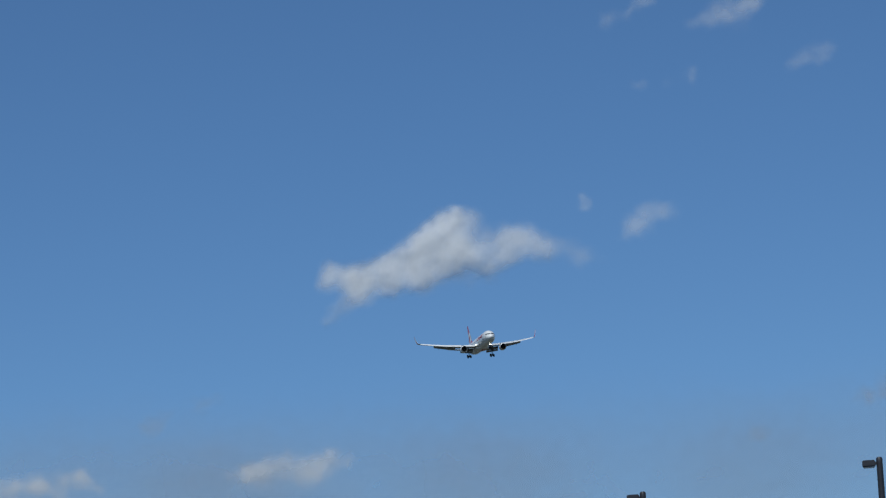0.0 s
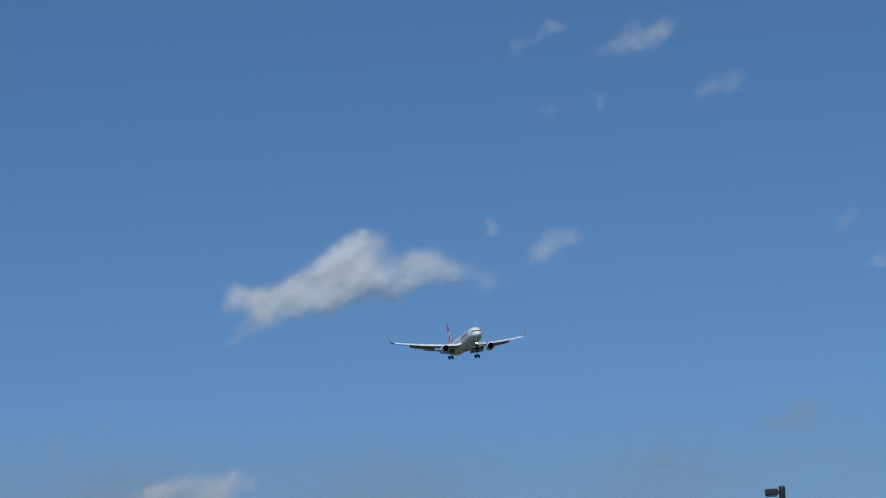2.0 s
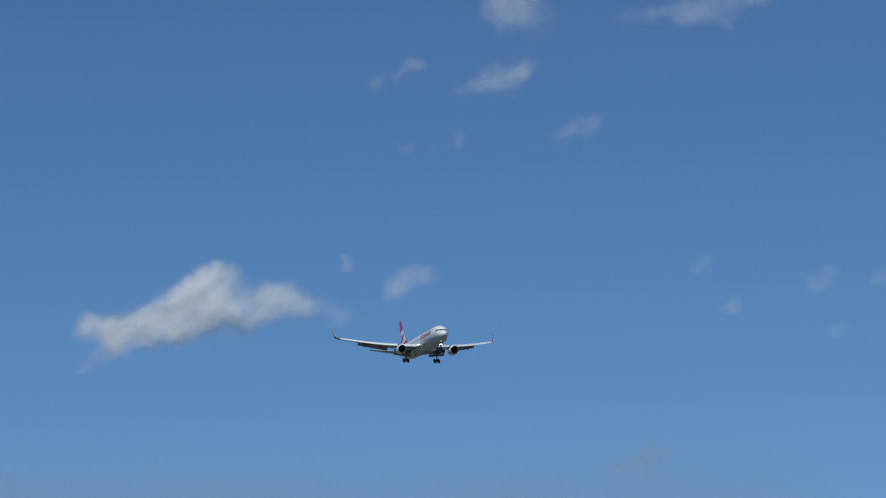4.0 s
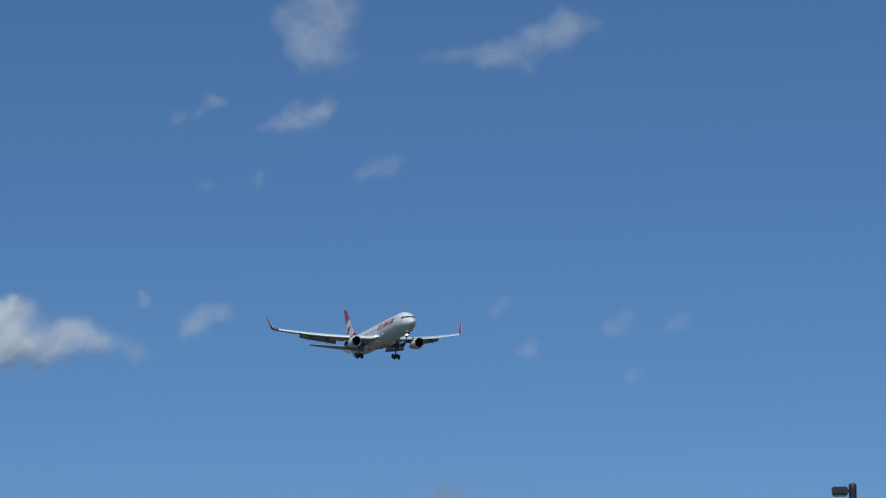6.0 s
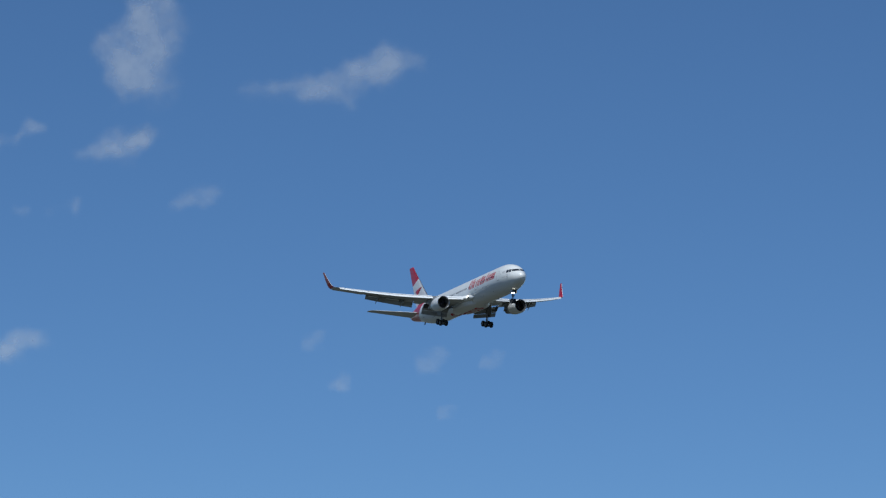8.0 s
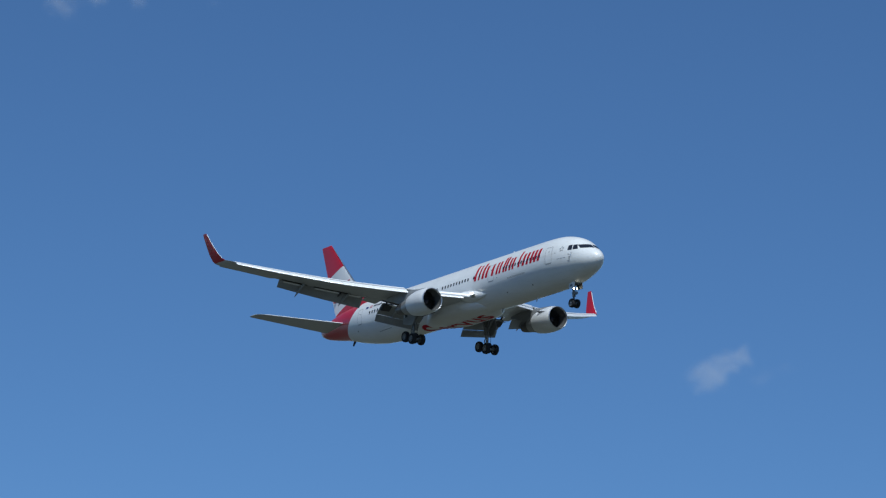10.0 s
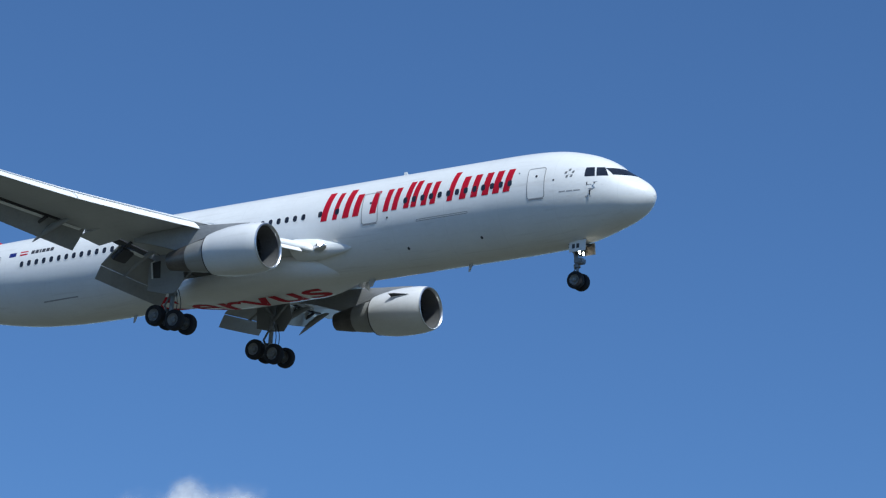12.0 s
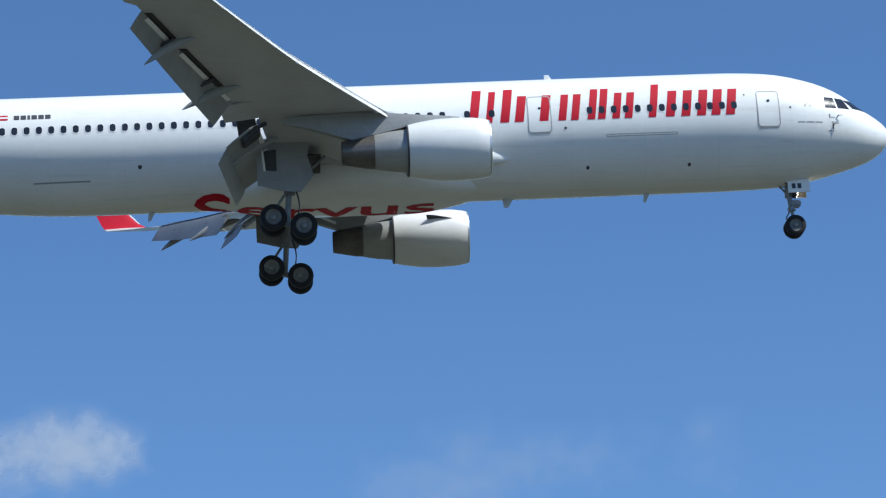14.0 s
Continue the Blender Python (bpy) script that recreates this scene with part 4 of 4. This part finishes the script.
def build_clouds():
    white = "white cumulus cloud with a bright lumpy top in blue sky"
    thin = "small thin wisp of pale cloud in blue sky"
    grey = "faint grey streak of cloud low in the sky"
    build_cloud(166.94, 9.34, [(-14, 40, 42, 1), (18, 38, 36, 1), (-32, 14, 40, 1), (5, 4, 42, 1), (-62, -6, 40, 1), (-96, -20, 38, 1), (-20, -28, 38, 0.9), (30, -18, 38, 0.9), (-132, -34, 36, 1), (-162, -50, 36, 0.95),
                               (-62, -50, 33, 0.85), (-112, -60, 30, 0.85), (-192, -44, 33, 0.9), (-224, -26, 28, 0.85), (-238, -48, 24, 0.65), (-182, -74, 26, 0.75), (-208, -92, 24, 0.6), (-228, -116, 20, 0.45), (65, -10, 34, 0.8),
                               (95, 8, 31, 0.75), (125, 8, 31, 0.65), (100, -20, 31, 0.6), (152, -2, 32, 0.45), (152, -24, 27, 0.36), (188, -8, 32, 0.34), (218, -10, 30, 0.28), (244, -22, 27, 0.24), (266, -36, 22, 0.2), (218, -38, 25, 0.26), (52, -38, 28, 0.55)], white, 0.8, seed=1.3, lean=0.3, thick=0.6, ragged=0.5)
    build_cloud(163.93, 9.59, [(0, 6, 24, 0.6), (-25, -8, 24, 0.5), (18, 8, 18, 0.5), (45, 0, 18, 0.25)], thin, 0.5, seed=4.1)
    build_cloud(164.85, 9.92, [(0, 0, 12, 0.45), (5, 9, 9, 0.4)], thin, 0.32, seed=6.0)
    build_cloud(162.39, 12.77, [(30, 12, 26, 0.7), (55, 18, 20, 0.6), (0, 0, 24, 0.6), (-35, -10, 22, 0.5), (-70, -16, 16, 0.3)], thin, 0.55, seed=8.2)
    build_cloud(163.97, 12.87, [(20, 16, 17, 0.6), (35, 22, 12, 0.5), (0, 2, 13, 0.4), (-40, -10, 17, 0.45)], thin, 0.45, seed=9.5)
    build_cloud(161.1, 11.96, [(25, 8, 16, 0.5), (-5, -2, 18, 0.4), (-35, -10, 14, 0.3)], thin, 0.42, seed=11.7)
    build_cloud(163.44, 11.77, [(45, 2, 14, 0.45), (10, -2, 14, 0.2), (-55, 0, 14, 0.3)], thin, 0.38, seed=13.1)
    build_cloud(162.1, 14.09, [(0, -20, 44, 0.8), (-5, 30, 44, 0.8), (25, 70, 40, 0.7), (-15, -45, 26, 0.6), (55, -30, 26, 0.4), (20, 105, 36, 0.6), (-60, 15, 18, 0.25), (95, -40, 26, 0.2)], "pale ragged cloud patch high in blue sky", 0.52, seed=15.4, ragged=0.8)
    build_cloud(159.06, 13.85, [(120, 38, 22, 0.7), (85, 20, 28, 0.7), (45, 10, 28, 0.6), (10, -8, 28, 0.7), (-30, -14, 24, 0.5), (-65, -18, 24, 0.45), (-100, -20, 22, 0.42), (-140, -22, 20, 0.38), (165, 30, 18, 0.3)], "long pale streak of cloud in blue sky", 0.52, seed=17.8, ragged=0.7)
    build_cloud(170.09, 6.07, [(0, 8, 26, 0.8), (-30, -2, 24, 0.8), (30, 0, 26, 0.6), (110, 8, 26, 0.7), (145, 8, 18, 0.4), (60, -2, 26, 0.6), (82, -6, 26, 0.6), (-60, -12, 18, 0.4), (0, -26, 34, 0.35), (80, -32, 40, 0.3)], "low cumulus cloud with hazy base near the horizon", 0.75, seed=19.0)
    build_cloud(173.44, 5.96, [(60, 6, 24, 0.8), (20, 0, 26, 0.8), (-25, -4, 28, 0.8), (-70, -6, 26, 0.8), (85, -16, 20, 0.4), (-110, -10, 26, 0.7)], "low cumulus cloud with hazy base near the horizon", 0.85, seed=21.3)
    for az, el, w, o, sd in ((171.75, 6.9, 34, 0.14, 23.0), (170.9, 7.12, 30, 0.1, 24.2), (162.34, 6.22, 22, 0.14, 25.5), (162.83, 6.24, 10, 0.12, 26.1), (160.0, 6.88, 46, 0.2, 27.9), (160.55, 6.66, 28, 0.25, 29.2)):
        build_cloud(az, el, [(-w * 0.6, -w * 0.2, w * 0.5, 0.5), (0, 0, w * 0.5, 0.5), (w * 0.7, w * 0.2, w * 0.4, 0.45)], grey, min(o * 2.2, 0.5), seed=sd, lean=-1.5)
    for az, el, w, o, sd in ((159.22, 9.8, 20, 0.2, 31.0), (158.83, 9.18, 20, 0.3, 33.3), (157.35, 9.48, 26, 0.22, 35.7), (156.4, 9.5, 20, 0.18, 36.9), (157.1, 8.7, 16, 0.14, 38.4)):
        build_cloud(az, el, [(0, 0, w * 0.7, 0.5), (w * 0.6, w * 0.35, w * 0.5, 0.4), (-w * 0.5, -w * 0.4, w * 0.5, 0.4)], thin, o, seed=sd)
    # horizon haze added as wide cloud sheets, leaned from the sun to look grey
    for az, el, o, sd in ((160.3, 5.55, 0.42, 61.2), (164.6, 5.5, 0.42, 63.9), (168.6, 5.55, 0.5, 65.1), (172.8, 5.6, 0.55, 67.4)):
        build_cloud(az, el, [(-300, 6, 120, 0.4), (-150, -10, 125, 0.45), (0, 8, 130, 0.5), (150, -6, 125, 0.5), (300, 6, 120, 0.4)], "thin grey sheet added as haze low over the horizon", o, seed=sd, lean=-1.5, ragged=0.2, ruffle=0.3)
    build_cloud(153.55, 17.33, [(0, 0, 24, 0.7), (60, 8, 20, 0.6), (130, 14, 18, 0.4), (260, 18, 14, 0.3)], thin, 0.5, seed=40.2)
    build_cloud(142.8, 12.05, [(48, 36, 15, 0.5), (25, 20, 19, 0.7), (0, 2, 21, 0.7), (-25, -14, 19, 0.5), (-48, -24, 14, 0.3), (70, -14, 20, 0.36), (95, 0, 18, 0.36), (130, 8, 18, 0.25)], thin, 0.42, seed=42.6)
    build_cloud(134.88, 14.02, [(0, 0, 17, 0.5), (12, 12, 12, 0.4), (-22, -14, 12, 0.3)], thin, 0.32, seed=44.4)
    build_cloud(132.4, 12.64, [(-15, -5, 32, 0.7), (25, 12, 30, 0.7), (40, 30, 22, 0.5), (-50, -25, 22, 0.4)], thin, 0.5, seed=46.8)
    build_cloud(124.71, 12.8, [(20, 20, 60, 1), (-50, 55, 50, 1), (-60, 0, 70, 1), (50, 40, 50, 1), (85, 20, 42, 1), (-150, 5, 55, 1), (-190, -15, 50, 1), (-260, -20, 50, 1), (-330, -30, 46, 1), (-380, -15, 36, 0.9), (-430, -45, 46, 0.9), (-510, -20, 24, 0.7), (-540, -50, 40, 0.6),
                                (0, -60, 90, 1), (90, -50, 60, 1), (-120, -70, 90, 1), (-240, -90, 80, 1), (-360, -110, 80, 1), (40, -130, 90, 1)], "large bright white cumulus cloud with billowing top", 1.0, seed=48.1, thick=0.5)
    build_cloud(130.75, 12.3, [(0, 0, 40, 0.6), (45, -10, 30, 0.5), (-40, -20, 30, 0.4)], thin, 0.6, seed=50.7)
    build_cloud(92.25, 13.74, [(-45, 20, 50, 0.9), (20, 0, 55, 0.9), (65, 15, 42, 0.7), (-90, -10, 50, 0.8), (0, -25, 50, 0.5), (100, -20, 40, 0.4), (-150, -20, 60, 0.7)], "soft white cumulus cloud in blue sky", 0.7, seed=52.9)
    build_cloud(86.0, 13.1, [(-60, -10, 70, 0.5), (40, 10, 80, 0.45), (140, 30, 50, 0.35), (-160, -30, 60, 0.4), (250, 10, 70, 0.3), (420, 20, 80, 0.3)], "thin hazy veil of cloud in blue sky", 0.28, seed=54.3, ragged=0.8)


build_ground()
build_lamps()
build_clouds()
build_fuselage()
build_cabin_details()
build_tail()
for side in (-1, 1):
    build_wing(side)
    build_engine(side)
    build_main_gear(side)
build_nose_gear()
build_markings()

# ---- flight ----
PLANE_ROWS = [
    (0, -1394.424, 336.243, 201.909, 1.735, 2.114, -3.461),
    (0.5, -1343.882, 331.305, 196.957, 1.445, 2.174, -3.366),
    (1, -1295.580, 326.978, 192.192, 2.442, 1.938, -3.358),
    (1.5, -1247.894, 322.560, 187.556, 2.692, 1.838, -3.241),
    (2, -1198.426, 318.132, 182.668, 2.174, 1.872, -3.056),
    (4.3, -972.109, 297.559, 161.238, -0.257, 2.199, -1.833),
    (4.5, -953.464, 296.166, 159.543, 0.133, 2.101, -1.769),
    (5, -905.030, 292.264, 155.160, 0.365, 2.005, -1.494),
    (5.5, -854.220, 287.422, 150.385, 0.714, 1.834, -1.275),
    (6, -804.568, 283.263, 145.759, 0.911, 1.685, -1.029),
    (6.5, -754.940, 279.065, 141.085, 1.476, 1.507, -0.772),
    (7, -704.851, 274.738, 136.358, 1.791, 1.166, -0.521),
    (7.5, -654.797, 270.520, 131.598, 1.970, 1.057, -0.193),
    (7.7, -634.944, 268.968, 129.777, 2.084, 0.864, 0.000),
    (8.2, -582.458, 271.626, 127.484, 2.084, 0.864, 0.000),
    (8.7, -503.724, 260.232, 118.861, 2.084, 0.864, 0.000),
    (9.25, -404.365, 237.355, 105.207, 2.084, 0.864, 0.000),
    (9.8, -319.658, 211.784, 92.077, 2.084, 0.864, 0.000),
    (10, -292.630, 207.357, 89.740, 2.084, 0.864, 0.000),
    (10.5, -229.989, 194.993, 81.411, 1.768, 1.138, 0.010),
    (11, -177.126, 183.496, 75.014, 2.084, 0.864, -0.000),
    (11.5, -128.905, 171.976, 67.197, 2.084, 0.864, 0.000),
    (12, -84.128, 159.425, 61.824, 3.457, 1.039, -1.727),
    (12.5, -53.180, 146.203, 52.583, 3.477, 1.024, 0.385),
    (13, -25.715, 135.526, 47.512, 3.537, 0.530, 1.529),
    (13.5, -4.204, 135.939, 49.663, 4.726, 0.341, 3.475),
    (14, 30.947, 156.621, 53.233, 3.048, 1.080, 0.002),
]
# the barrel's axis rides nose-up on its path
TRIM = pose(-17.3, 0, 0, 0, -1.55, 0) @ pose(17.3, 0, 0)


def motions():
    walk(plane, [(t, pose(x, y, z, a, b, c) @ TRIM) for t, x, y, z, a, b, c in PLANE_ROWS])


motions()
